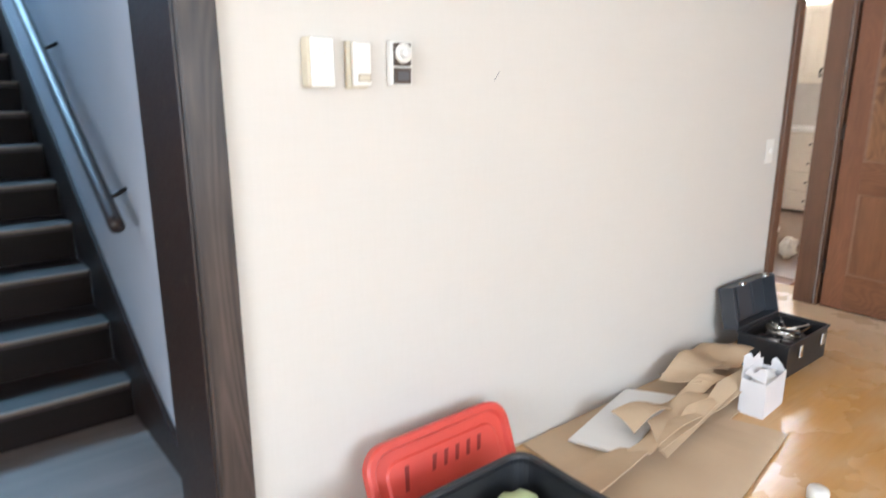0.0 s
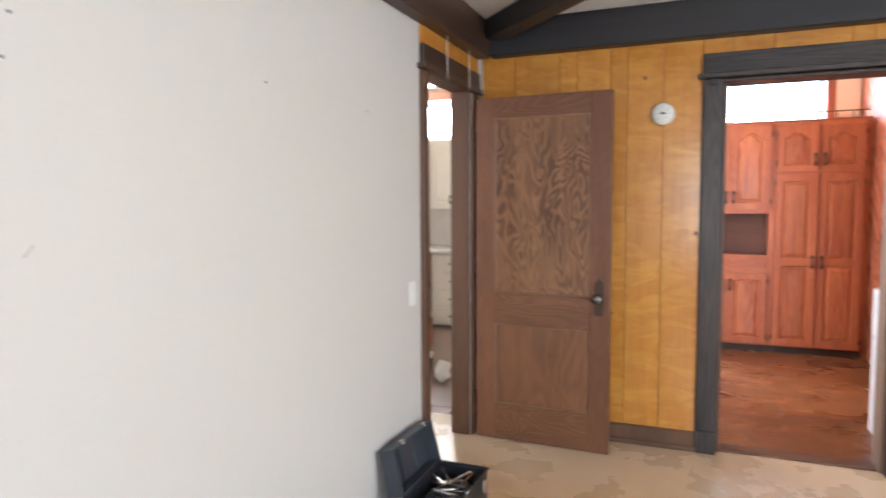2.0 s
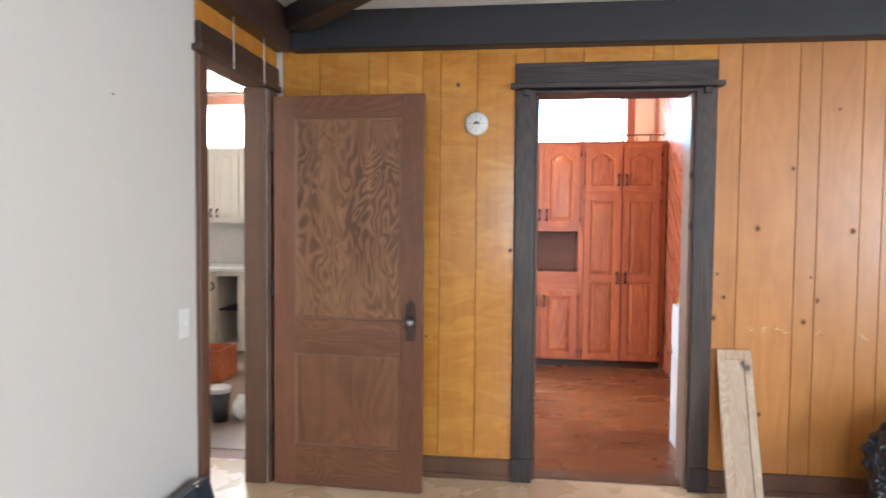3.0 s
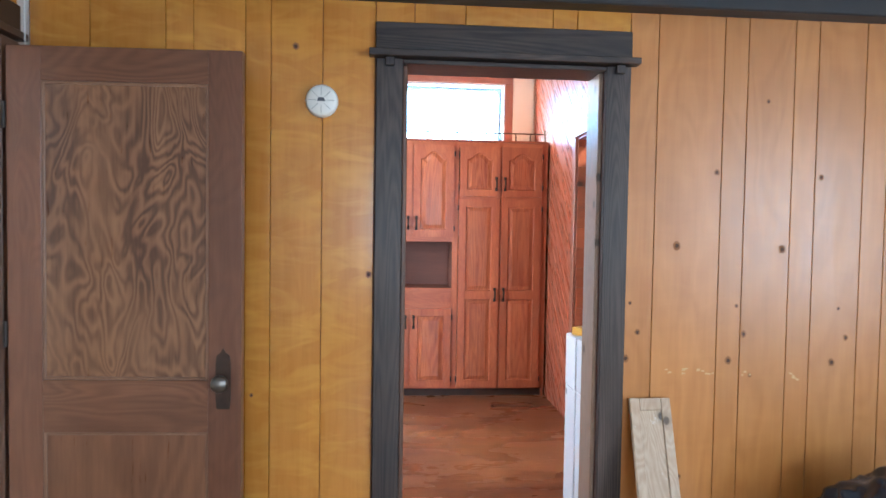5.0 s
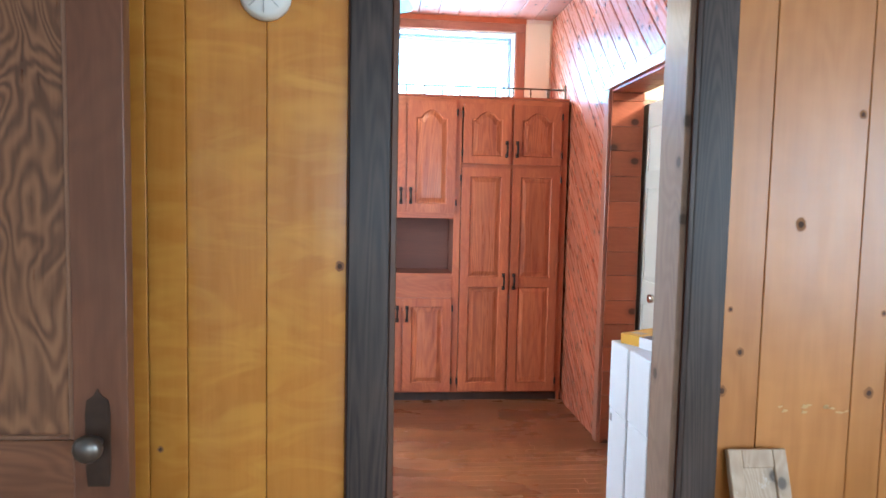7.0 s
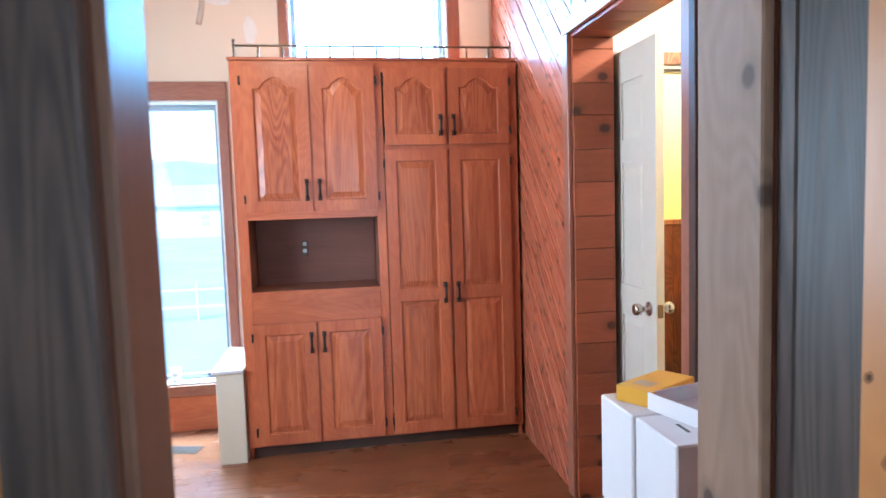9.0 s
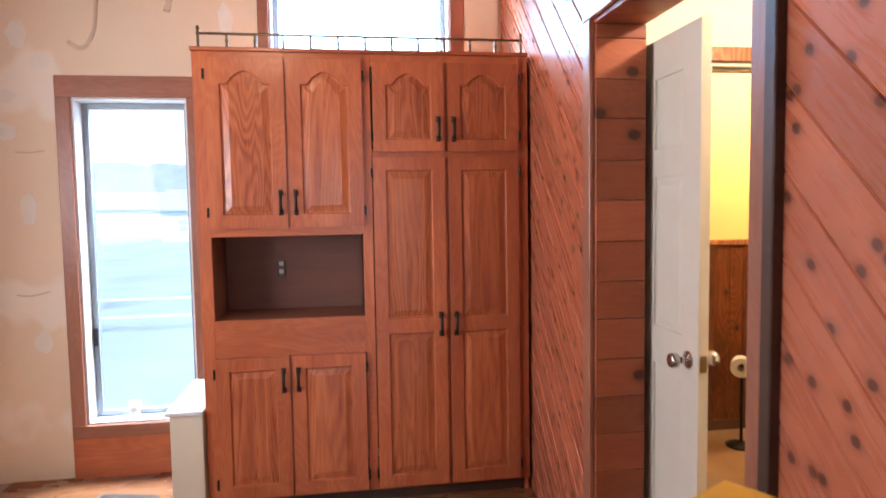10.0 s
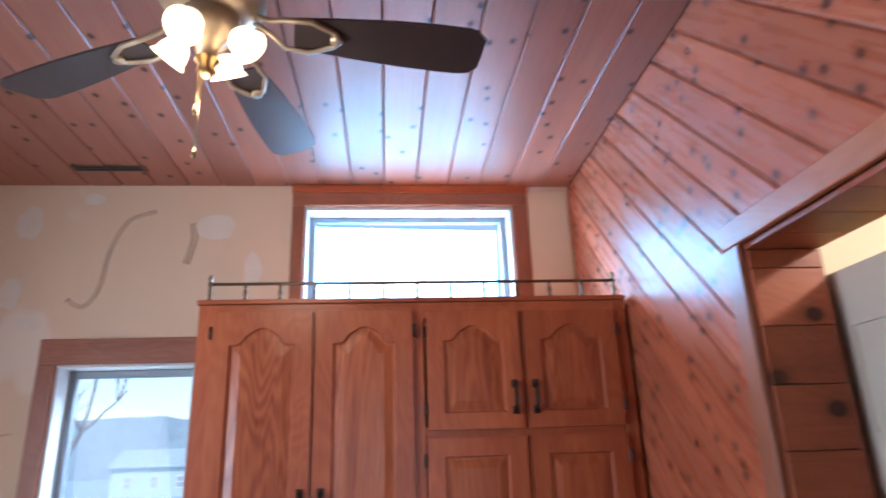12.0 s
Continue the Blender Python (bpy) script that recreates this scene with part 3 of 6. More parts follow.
def panel_door(w, h, rails, arch, raised=True, frame_w=0.06, thick=0.02):
    """Frame of a panelled door in the plane x = 0 facing -x, y from 0 to w, z from 0 to h; rails: z-ranges of panel openings.
    Returns the frame and the list of panels."""
    fr = bmesh.new()
    panels = []
    edges = [0.0] + [(a[1] + b[0]) / 2 for a, b in zip(rails, rails[1:])] + [h]
    for i, (z0, z1) in enumerate(rails):
        arc = arch if i == len(rails) - 1 else 0.0
        outer = outline(0, w, edges[i], edges[i + 1], 0)
        rings = [(outer, 0.0)] + [(outline(frame_w, w - frame_w, z0, z1, m, arc), d) for m, d in ((0, 0.0), (0.005, 0.007))]
        vs = [[fr.verts.new((d, *p)) for p in loop] for loop, d in rings]
        for a, b in zip(vs, vs[1:]):
            for k in range(len(a)):
                fr.faces.new((a[k], b[k], b[(k + 1) % len(a)], a[(k + 1) % len(a)]))
        pn = bmesh.new()
        steps = ((0.003, 0.009), (0.012, 0.009), (0.04, 0.002), (0.044, 0.002)) if raised else ((0.003, 0.009), (0.006, 0.0085), (0.009, 0.0085))
        vs = [[pn.verts.new((d, *p)) for p in outline(frame_w, w - frame_w, z0, z1, m, arc)] for m, d in steps]
        for a, b in zip(vs, vs[1:]):
            for k in range(len(a)):
                pn.faces.new((a[k], b[k], b[(k + 1) % len(a)], a[(k + 1) % len(a)]))
        pn.faces.new(vs[-1])
        bmesh.ops.recalc_face_normals(pn, faces=pn.faces)
        panels.append(pn)
    bmesh.ops.remove_doubles(fr, verts=fr.verts, dist=1e-5)
    rim = [e for e in fr.edges if e.is_boundary and all(v.co.x < 1e-6 for v in e.verts)]
    made = bmesh.ops.extrude_edge_only(fr, edges=rim)["geom"]
    back = [g for g in made if isinstance(g, bmesh.types.BMVert)]
    for vert in back:
        vert.co.x = thick
    bmesh.ops.contextual_create(fr, geom=[g for g in made if isinstance(g, bmesh.types.BMEdge)])
    bmesh.ops.recalc_face_normals(fr, faces=fr.faces)
    return fr, panels


def pull(length=0.11):
    """A bar pull with two feet, upright, standing off towards -x."""
    bm = sweep([(-0.002, 0, 0.008), (-0.016, 0, 0.012), (-0.024, 0, 0.03), (-0.027, 0, length / 2), (-0.024, 0, length - 0.03), (-0.016, 0, length - 0.012), (-0.002, 0, length - 0.008)], 0.0075)
    for z in (0.0, length - 0.02):
        bx(-0.004, 0, -0.011, 0.011, z - 0.004, z + 0.024, 0.001, bm=bm)
    return bm


CX = 8.005
pantry = thing("pantry_cupboard", "reddish oak built-in pantry cupboard with arched doors", "cupboard", (CX, 0, 0))


def cab(name, material, y0, y1, z0, z1, x0=0.02, x1=0.04, label=""):
    return part(name, bx(x0, x1, y0, y1, z0, z1, 0.0015), material, pantry, label)


YL, YR, TOP = 0.470, -1.078, 2.150
# face frame
cab("stile", M_OAK, 0.414, YL, 0.07, TOP)
cab("stile", M_OAK, -0.322, -0.275, 0.07, TOP)
cab("stile", M_OAK, YR, -1.030, 0.07, TOP)
for z0, z1, y0, y1 in ((2.10, TOP, -0.275, 0.414), (1.312, 1.36, -0.275, 0.414), (0.745, 0.925, -0.275, 0.414), (0.07, 0.095, -0.275, 0.414), (2.09, TOP, -1.030, -0.322), (1.665, 1.71, -1.030, -0.322), (0.07, 0.095, -1.030, -0.322)):
    cab("rail", M_OAK_H, y0, y1, z0, z1)
for y0, y1, z0, z1 in ((0.040, 0.085, 1.36, 2.10), (0.050, 0.100, 0.095, 0.745), (-0.70, -0.652, 1.71, 2.09), (-0.70, -0.652, 0.095, 1.665)):
    cab("mullion", M_OAK, y0, y1, z0, z1)
cab("side_panel", M_OAK, YL - 0.018, YL, 0.0, TOP, 0.0405, 0.605)
cab("side_panel", M_OAK, YR, YR + 0.018, 0.0, TOP, 0.0405, 0.605)
cab("top", M_OAK_H, YR, YL + 0.006, TOP + 0.001, TOP + 0.017, 0.008, 0.605)
# dark brown toe board carries the shade that its shallow setback lacks
cab("toe_board", M_BEAM_BROWN, YR + 0.02, YL - 0.02, 0.0, 0.068, 0.06, 0.075, "dark toe board")
cab("back_panel", M_OAK_DARK, YR + 0.02, YL - 0.02, 0.06, TOP - 0.003, 0.585, 0.597)
# niche lining in the oak that has the recess shade painted in
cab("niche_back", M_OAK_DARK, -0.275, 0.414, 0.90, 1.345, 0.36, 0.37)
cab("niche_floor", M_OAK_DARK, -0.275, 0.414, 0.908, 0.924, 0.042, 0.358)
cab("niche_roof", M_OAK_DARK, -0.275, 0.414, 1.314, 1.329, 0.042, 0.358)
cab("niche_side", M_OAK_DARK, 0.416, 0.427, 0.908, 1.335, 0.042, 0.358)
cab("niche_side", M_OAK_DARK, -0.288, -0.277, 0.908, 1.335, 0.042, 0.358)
outlet = cab("outlet", M_LOUVRE, 0.122, 0.160, 1.085, 1.175, 0.353, 0.359, "small outlet plate in the niche")
for zz in (1.105, 1.145):
    part("socket", bx(0.3505, 0.353, 0.130, 0.152, zz, zz + 0.022, 0.001), M_STEEL, outlet)
DOORS = [  # y of the smaller side, width, bottom, height, panel openings, arch, side of the pull, its height above the door's foot
    (0.069, 0.345, 1.352, 0.767, [(0.06, 0.710)], 0.058, 0, 0.06),
    (-0.281, 0.338, 1.352, 0.767, [(0.06, 0.710)], 0.058, 1, 0.06),
    (0.082, 0.334, 0.083, 0.668, [(0.06, 0.608)], 0.0, 0, 0.50),
    (-0.272, 0.342, 0.083, 0.668, [(0.06, 0.608)], 0.0, 1, 0.50),
    (-0.666, 0.335, 1.698, 0.413, [(0.055, 0.362)], 0.052, 0, 0.05),
    (-1.026, 0.342, 1.698, 0.413, [(0.055, 0.362)], 0.052, 1, 0.05),
    (-0.666, 0.340, 0.083, 1.588, [(0.06, 0.752), (0.822, 1.528)], 0.0, 0, 0.735),
    (-1.026, 0.342, 0.083, 1.588, [(0.06, 0.752), (0.822, 1.528)], 0.0, 1, 0.735),
]
for y0, wd, z0, ht, openings, arch, side, grip in DOORS:
    fr, pns = panel_door(wd, ht, openings, arch)
    d = part("door", fr, M_OAK, pantry)
    d.location = (0, y0, z0)
    for pn in pns:
        part("panel", pn, M_OAK_PANEL, d)
    hd = part("handle", pull(), M_BRONZE, d, "dark bronze bar handle")
    hd.location = (0, wd - 0.028 if side else 0.028, grip)
    for hz in (0.05, ht - 0.095):
        hg = part("hinge", bx(-0.004, 0.02, -0.005, 0.005, 0, 0.045, 0.002), M_BRONZE, d, "dark exposed hinge")
        hg.location = (0, -0.006 if side else wd + 0.006, hz)
# gallery rail on top
g = sweep([(0.03, YR + 0.03, TOP + 0.079), (0.03, YL - 0.03, TOP + 0.079)], 0.006)
M_GALLERY = plain("dull_old_brass", (0.20, 0.135, 0.075), 0.36, 0.9, 0.3, 30.0)
gallery = part("gallery_rail", g, M_GALLERY, pantry, "thin dull brass gallery rail")
SPINDLE = [(0.007, 0.0), (0.008, 0.006), (0.0045, 0.014), (0.008, 0.03), (0.0045, 0.046), (0.007, 0.054), (0.0045, 0.062)]
FINIAL = [(0.009, 0.0), (0.009, 0.006), (0.005, 0.012), (0.007, 0.03), (0.005, 0.05), (0.009, 0.058), (0.009, 0.066), (0.004, 0.072), (0.009, 0.083), (0.006, 0.094), (0.001, 0.098)]
for k in range(13):
    yy = YR + 0.03 + (YL - YR - 0.06) * k / 12
    part("finial" if k in (0, 12) else "spindle", lathe(FINIAL if k in (0, 12) else SPINDLE, 12, Matrix.Translation((0.03, yy, TOP + 0.017))), M_GALLERY, gallery)

# ---------------------------------------------------------------- brown oak door, standing open
oak_door = thing("panelled_door", "old brown oak two-panel door standing open into the room", "door", (4.993, 1.556, 0.008), -2.2)


def old_door():
    W, H = 0.795, 2.032
    for nm, y0, y1, z0, z1, mt in (("stile", -0.115, 0, 0, H, M_DOOR), ("stile", -W, -W + 0.115, 0, H, M_DOOR), ("top_rail", -W + 0.115, -0.115, 1.915, H, M_DOOR_H), ("lock_rail", -W + 0.115, -0.115, 0.70, 0.885, M_DOOR_H), ("bottom_rail", -W + 0.115, -0.115, 0, 0.215, M_DOOR_H)):
        part(nm, bx(0, 0.035, y0, y1, z0, z1, 0.0015), mt, oak_door)
    for z0, z1 in ((0.215, 0.70), (0.885, 1.915)):
        part("panel", bx(0.010, 0.025, -W + 0.11, -0.11, z0 - 0.005, z1 + 0.005), M_DOOR_PANEL if z0 > 0.5 else M_DOOR_PANEL_LOW, oak_door, "figured rotary-cut panel")
        for dims in ((-W + 0.115, -W + 0.125, z0, z1), (-0.125, -0.115, z0, z1), (-W + 0.125, -0.125, z0, z0 + 0.01), (-W + 0.125, -0.125, z1 - 0.01, z1)):
            part("moulding", bx(0.004, 0.012, *dims, 0.002), M_DOOR_EDGE, oak_door)
    plate = part("escutcheon", prism([(-0.022, -0.10), (0.022, -0.10), (0.026, -0.06), (0.026, 0.06), (0.022, 0.09), (0.008, 0.10), (0, 0.115), (-0.008, 0.10), (-0.022, 0.09), (-0.026, 0.06), (-0.026, -0.06)], "x", -0.004, 0.0), M_ESCUTCHEON, oak_door, "dark ornate escutcheon plate")
    plate.location = (0, -W + 0.062, 0.885)
    k = part("knob", lathe([(0.012, 0), (0.010, 0.018), (0.020, 0.026), (0.029, 0.038), (0.030, 0.048), (0.024, 0.058), (0.010, 0.063), (0.002, 0.064)], 20, pose(-0.004, 0, 0, 0, -90, 0)), M_OLDKNOB, oak_door, "worn round knob")
    k.location = (0, -W + 0.062, 0.885)
    for hz in (0.2, 1.0, 1.75):
        part("hinge", cyl(0.007, 0.09, pose(-0.006, 0.004, hz)), M_BRONZE, oak_door)


old_door()

# kitchen doorway
door_2 = tagged(new("door_2"), "kitchen doorway with brown stained casing", kind="structure")
box_part("casing", M_TRIM_BROWN, door_2, 4.265, 4.335, 1.578, 1.599, 0, 2.08)
box_part("casing", M_TRIM_BROWN, door_2, 5.006, 5.12, 1.578, 1.599, 0, 2.08)
box_part("head_casing", M_BEAM_BROWN, door_2, 4.265, 5.12, 1.573, 1.599, 2.115, 2.21)
box_part("head_ledge", M_BEAM_BROWN, door_2, 4.24, 5.13, 1.552, 1.599, 2.084, 2.112)
box_part("frieze_board", M_PANEL, door_2, 4.265, 5.12, 1.585, 1.599, 2.212, 2.299, label="pale pine frieze board")
box_part("jamb", M_TRIM_BROWN, door_2, 4.301, 4.321, 1.602, 1.717, 0, 2.09)
box_part("jamb", M_TRIM_BROWN, door_2, 4.988, 5.008, 1.602, 1.717, 0, 2.09)
box_part("head_jamb", M_TRIM_BROWN, door_2, 4.322, 4.987, 1.602, 1.717, 2.09, 2.108)
for xx in (4.52, 4.86, 5.10):
    solid("cord", sweep([(xx, 1.550, 2.299), (xx, 1.550, 2.2), (xx, 1.549, 2.12), (xx, 1.549, 2.07)], 0.002, 6), M_PLASTIC, "thin white cord hanging from the beam", "cord")
# ================ things ================

M_PANEL_K = wood("amber_panelling_knotty", (0.60, 0.255, 0.066), (0.43, 0.158, 0.034), "z", 0.34, 0.4, 0.14, 0.0, 0.14, gloss=0.6, ripple=0.10, relief=0.08, cycles=45.0)
M_CHIP = plain("bare_chipped_wood", (0.62, 0.40, 0.19), 0.8, 0, 0.1, 30.0)
M_BAG = plain("black_bin_liner", (0.016, 0.020, 0.030), 0.24, 0, 0.3, 20.0, 0.5, 28.0)
M_BLUE = plain("blue_plastic", (0.07, 0.30, 0.62), 0.3)
M_RED = plain("red_plastic", (0.66, 0.075, 0.055), 0.38, 0, 0.1, 8.0)
M_PALE = wood("whitewashed_pine", (0.62, 0.47, 0.33), (0.44, 0.29, 0.18), "z", 0.55, 0.9, 0.2, 0.1, 0.1, (0.70, 0.63, 0.54))
M_BOXYELLOW = plain("yellow_card", (0.80, 0.42, 0.03), 0.45, 0, 0.08)
M_DARKGREY = plain("dark_grey_print", (0.10, 0.10, 0.11), 0.5)
M_BLADE = wood("dark_fan_blade", (0.055, 0.04, 0.038), (0.028, 0.022, 0.022), "x", 0.38, 1.0)
M_SHADE = glow("lit_frosted_glass", (1.0, 0.80, 0.52), 2.2)
M_ANTIQUE = plain("antique_brass_cream", (0.42, 0.33, 0.23), 0.35, 0.5, 0.3, 25.0)
M_WAINSCOT = wood("dark_wainscot", (0.28, 0.08, 0.025), (0.11, 0.032, 0.013), "z", 0.3, 0.6, 0.3, 0.1, 0.3)
M_TRIM_OAK = wood("orange_oak_casing", (0.50, 0.21, 0.07), (0.26, 0.085, 0.03), "z", 0.36, 0.9, 0.5)
M_SLOT = plain("shadowed_grey_plastic", (0.40, 0.39, 0.37), 0.6)
M_DIALFACE = plain("dark_dial_face", (0.09, 0.065, 0.05), 0.4, 0.2, 0.2, 20.0)
M_PAPER = plain("white_paper", (0.80, 0.79, 0.77), 0.8, 0, 0.04, 10.0)
M_SILL = plain("pale_sill", (0.74, 0.73, 0.72), 0.4, 0, 0.15, 15.0)
M_GREEN = plain("pale_green_plastic", (0.42, 0.48, 0.26), 0.4)
M_CREAMBOX = plain("cream_board", (0.66, 0.59, 0.46), 0.6, 0, 0.1, 3.0)

# stair brown made darker: the shade on the risers is in the colour
M_RISER_SHADED = wood("shaded_stair_riser", (0.022, 0.012, 0.009), (0.010, 0.006, 0.005), "x", 0.6, 1.0, gloss=0.2)
M_LANDING = wood("landing_boards", (0.22, 0.17, 0.145), (0.12, 0.085, 0.07), "x", 0.45, 1.0, vary=0.1)

# ---------------------------------------------------------------- living room, stairs
door_3 = tagged(new("door_3"), "stair opening with dark stained post and casing", kind="structure")
box_part("casing", M_TRIM, door_3, 1.302, 1.393, 1.575, 1.599, 0, 2.30, bevel=0.005)
box_part("jamb", M_STAIR, door_3, 1.300, 1.384, 1.601, 1.93, 0, 2.30, bevel=0.004)
box_part("head_casing", M_TRIM, door_3, 0.15, 1.415, 1.575, 1.599, 2.302, 2.45)
setting("wall_stairs", bx(1.374, 1.45, 1.932, 6.2, 0, 4.6), M_STAIRWALL, "pale blue-grey stairwell wall")
setting("wall_stairs_left", bx(0.05, 0.20, WY1, 6.2, 0, 4.6), M_STAIRWALL)
setting("wall_stairs_end", bx(0.05, 1.45, 6.2, 6.3, 0, 4.6), M_STAIRWALL)
setting("ceiling_stairs", bx(0.05, 1.45, WY1, 3.0, 2.75, 2.85), M_CEIL)
setting("ceiling_stairs_top", bx(0.05, 1.45, 3.0, 6.3, 4.6, 4.7), M_CEIL)
setting("floor_stairs", bx(0.20, 1.299, 1.60, 1.931, 0.001, 0.02, bm=bx(0.20, 1.373, 1.931, 2.72, 0.001, 0.02)), M_LANDING, "worn grey-brown boards at the foot of the stairs")
# pale nosing strips paint the light that falls on the tread edges
M_NOSING = wood("lit_nosing", (0.30, 0.22, 0.17), (0.15, 0.10, 0.07), "x", 0.5)
stairs = tagged(new("staircase"), "dark brown wooden staircase with light painted on its nosings", "staircase")
RISE, RUN = 0.168, 0.286
for k in range(1, 13):
    yk, zk = 2.71 + RUN * (k - 1), RISE * k
    part("riser", bx(0.20, 1.354, yk + 0.02, yk + 0.038, zk - RISE, zk - 0.029), M_RISER_SHADED, stairs)
    tr = bx(0.20, 1.354, yk, yk + RUN + 0.02, zk - 0.028, zk)
    bmesh.ops.bevel(tr, geom=[e for e in tr.edges if all(abs(v.co.y - yk) < 1e-4 for v in e.verts)], offset=0.006, segments=2, affect="EDGES")
    td = part("tread", tr, M_STAIR, stairs)
    part("nosing", bx(0.21, 1.346, yk - 0.003, yk + 0.016, zk - 0.010, zk + 0.002, 0.001), M_NOSING, td, "pale edge painted as a lit tread")
part("stringer", prism([(1.94, 0.0), (1.94, 0.04), (2.50, 0.30), (6.1, 0.30 + 3.6 * RISE / RUN), (6.1, 1.9), (2.9, 0.0)], "x", 1.356, 1.373), M_STAIR, stairs, "dark skirting board along the wall")
rail = thing("handrail", "dark wooden stair handrail on wall brackets", "handrail", (1.295, 0, 0))
slope = 0.575
part("rail", sweep([(0, 2.33, 0.865), (0, 2.37, 0.885), (0, 5.9, 0.885 + 3.53 * slope)], 0.024, 10), M_STAIR, rail)
for yy in (2.50, 3.42, 4.7):
    zz = 0.885 + (yy - 2.37) * slope
    part("bracket", sweep([(0.078, yy, zz + 0.005), (0.04, yy, zz - 0.015), (0.0, yy, zz - 0.02)], 0.008), M_BRONZE, rail)

# wall devices
def wall_box(name, label, cat, x0, x1, z0, z1, d):
    return thing(name, label, cat, ((x0 + x1) / 2, 1.599, (z0 + z1) / 2)), (x1 - x0) / 2, (z1 - z0) / 2, d


chime, hw, hh, dp = wall_box("door_chime", "white plastic door chime box with yellowed sides", "chime", 1.600, 1.672, 1.298, 1.418, 0.05)
part("body", bx(-hw, hw, -dp + 0.012, 0, -hh, hh, 0.004), M_CREAMBOX, chime, "yellowed side shell")
part("cover", bx(-hw + 0.004, hw - 0.004, -dp, -dp + 0.012, -hh, hh, 0.004), M_PLASTIC, chime)
part("emblem", lathe([(0.010, 0), (0.010, 0.003), (0.006, 0.004)], 18, pose(-0.004, -dp, 0.026, 90, 0, 0)), M_SILL, chime, "small embossed bell mark")
part("moulded_line", bx(-hw + 0.014, hw - 0.014, -dp - 0.0045, -dp - 0.003, -hh + 0.024, -hh + 0.027), M_SILL, chime)
part("flap", bx(-hw + 0.008, hw - 0.008, -dp - 0.003, -dp, -hh + 0.01, -hh + 0.045, 0.001), M_PLASTIC, chime)
therm, hw, hh, dp = wall_box("thermostat", "cream plastic thermostat with small display", "thermostat", 1.722, 1.786, 1.302, 1.412, 0.032)
part("body", bx(-hw, hw, -0.012, 0, -hh - 0.006, hh + 0.002, 0.003), M_CREAMBOX, therm)
part("cover", bx(-hw + 0.012, hw, -dp, -0.012, -hh, hh, 0.004), M_PLASTIC, therm)
part("display", bx(-0.010, hw - 0.004, -dp - 0.001, -dp, -hh + 0.012, -hh + 0.030), M_ANTIQUE, therm, "small scale window")
part("scale", bx(-0.007, hw - 0.007, -dp - 0.0018, -dp - 0.001, -hh + 0.0145, -hh + 0.0275), M_CREAMBOX, therm)
dial, hw, hh, dp = wall_box("dial_control", "grey metal wall control with a round white dial", "control", 1.853, 1.923, 1.303, 1.42, 0.034)
part("plate", bx(-hw, hw, -dp + 0.01, 0, -hh, hh, 0.003), M_PLASTIC, dial)
part("face", bx(-hw + 0.006, hw - 0.012, -dp, -dp + 0.01, -0.006, hh - 0.006, 0.001), M_DIALFACE, dial)
part("window", bx(-hw + 0.006, hw - 0.012, -dp, -dp + 0.01, -hh + 0.006, -0.012, 0.001), M_DIALFACE, dial)
part("display", bx(-hw + 0.014, hw - 0.020, -dp - 0.001, -dp, -hh + 0.014, -0.020), M_DARKGREY, dial)
part("ring", lathe([(0.026, 0), (0.026, 0.004), (0.022, 0.006), (0.02, 0.006)], 28, pose(-0.003, -dp, 0.026, 90, 0, 0)), M_PLASTIC, dial)
part("knob", lathe([(0.014, 0.006), (0.013, 0.02), (0.010, 0.022)], 24, pose(-0.003, -dp, 0.026, 90, 0, 0)), M_SILL, dial)
switch = thing("light_switch", "white light switch plate beside the kitchen doorway", "switch", (4.162, 1.599, 0.992))
part("plate", bx(-0.036, 0.036, -0.006, 0, -0.06, 0.06, 0.003), M_PLASTIC, switch)
part("toggle", bx(-0.005, 0.005, -0.016, -0.006, -0.012, 0.012, 0.002), M_PLASTIC, switch)
smoke = thing("smoke_alarm", "round white smoke alarm on the panelling", "smoke alarm", (5.219, 0.516, 1.922))
part("body", lathe([(0.062, 0), (0.063, 0.012), (0.058, 0.028), (0.052, 0.033), (0.02, 0.036)], 40, pose(0, 0, 0, 0, -90, 0)), M_PLASTIC, smoke)
for k in range(8):
    a = k * math.pi / 4
    part("slot", bx(-0.0375, -0.0345, -0.001, 0.001, 0.018, 0.05), M_SLOT, smoke).rotation_euler = (a, 0, 0)
part("test_button", prism([(-0.016, -0.004), (0.016, -0.004), (0.010, 0.010), (-0.010, 0.010)], "x", -0.041, -0.036), M_DARKGREY, smoke)

# baseboards
base = bx(5.205, 5.219, 0.31, 1.575, 0, 0.115, 0.002)
bx(5.195, 5.205, 0.31, 1.575, 0, 0.03, 0.002, bm=base)
bx(5.200, 5.205, 0.31, 1.575, 0.095, 0.108, 0.002, bm=base)
setting("baseboard", base, M_TRIM_BROWN)
base = bx(5.205, 5.219, -3.5, -0.711, 0, 0.115, 0.002)
bx(5.195, 5.205, -3.5, -0.711, 0, 0.03, 0.002, bm=base)
setting("baseboard_south", base, M_TRIM_BROWN)
for yy in (-0.70, 0.255):
    part("plinth", bx(5.19, 5.199, yy - 0.052 if yy > 0 else -0.712, yy + 0.056 if yy > 0 else DY0, 0, 0.13, 0.002), M_TRIM, door_1)

# leaning panel
lean = thing("leaning_board", "pale whitewashed pine board leaning on the wall", "panel", (4.935, -0.818, 0.0))
tilt = pose(0, 0, 0.012, 0, 19.0, 0)
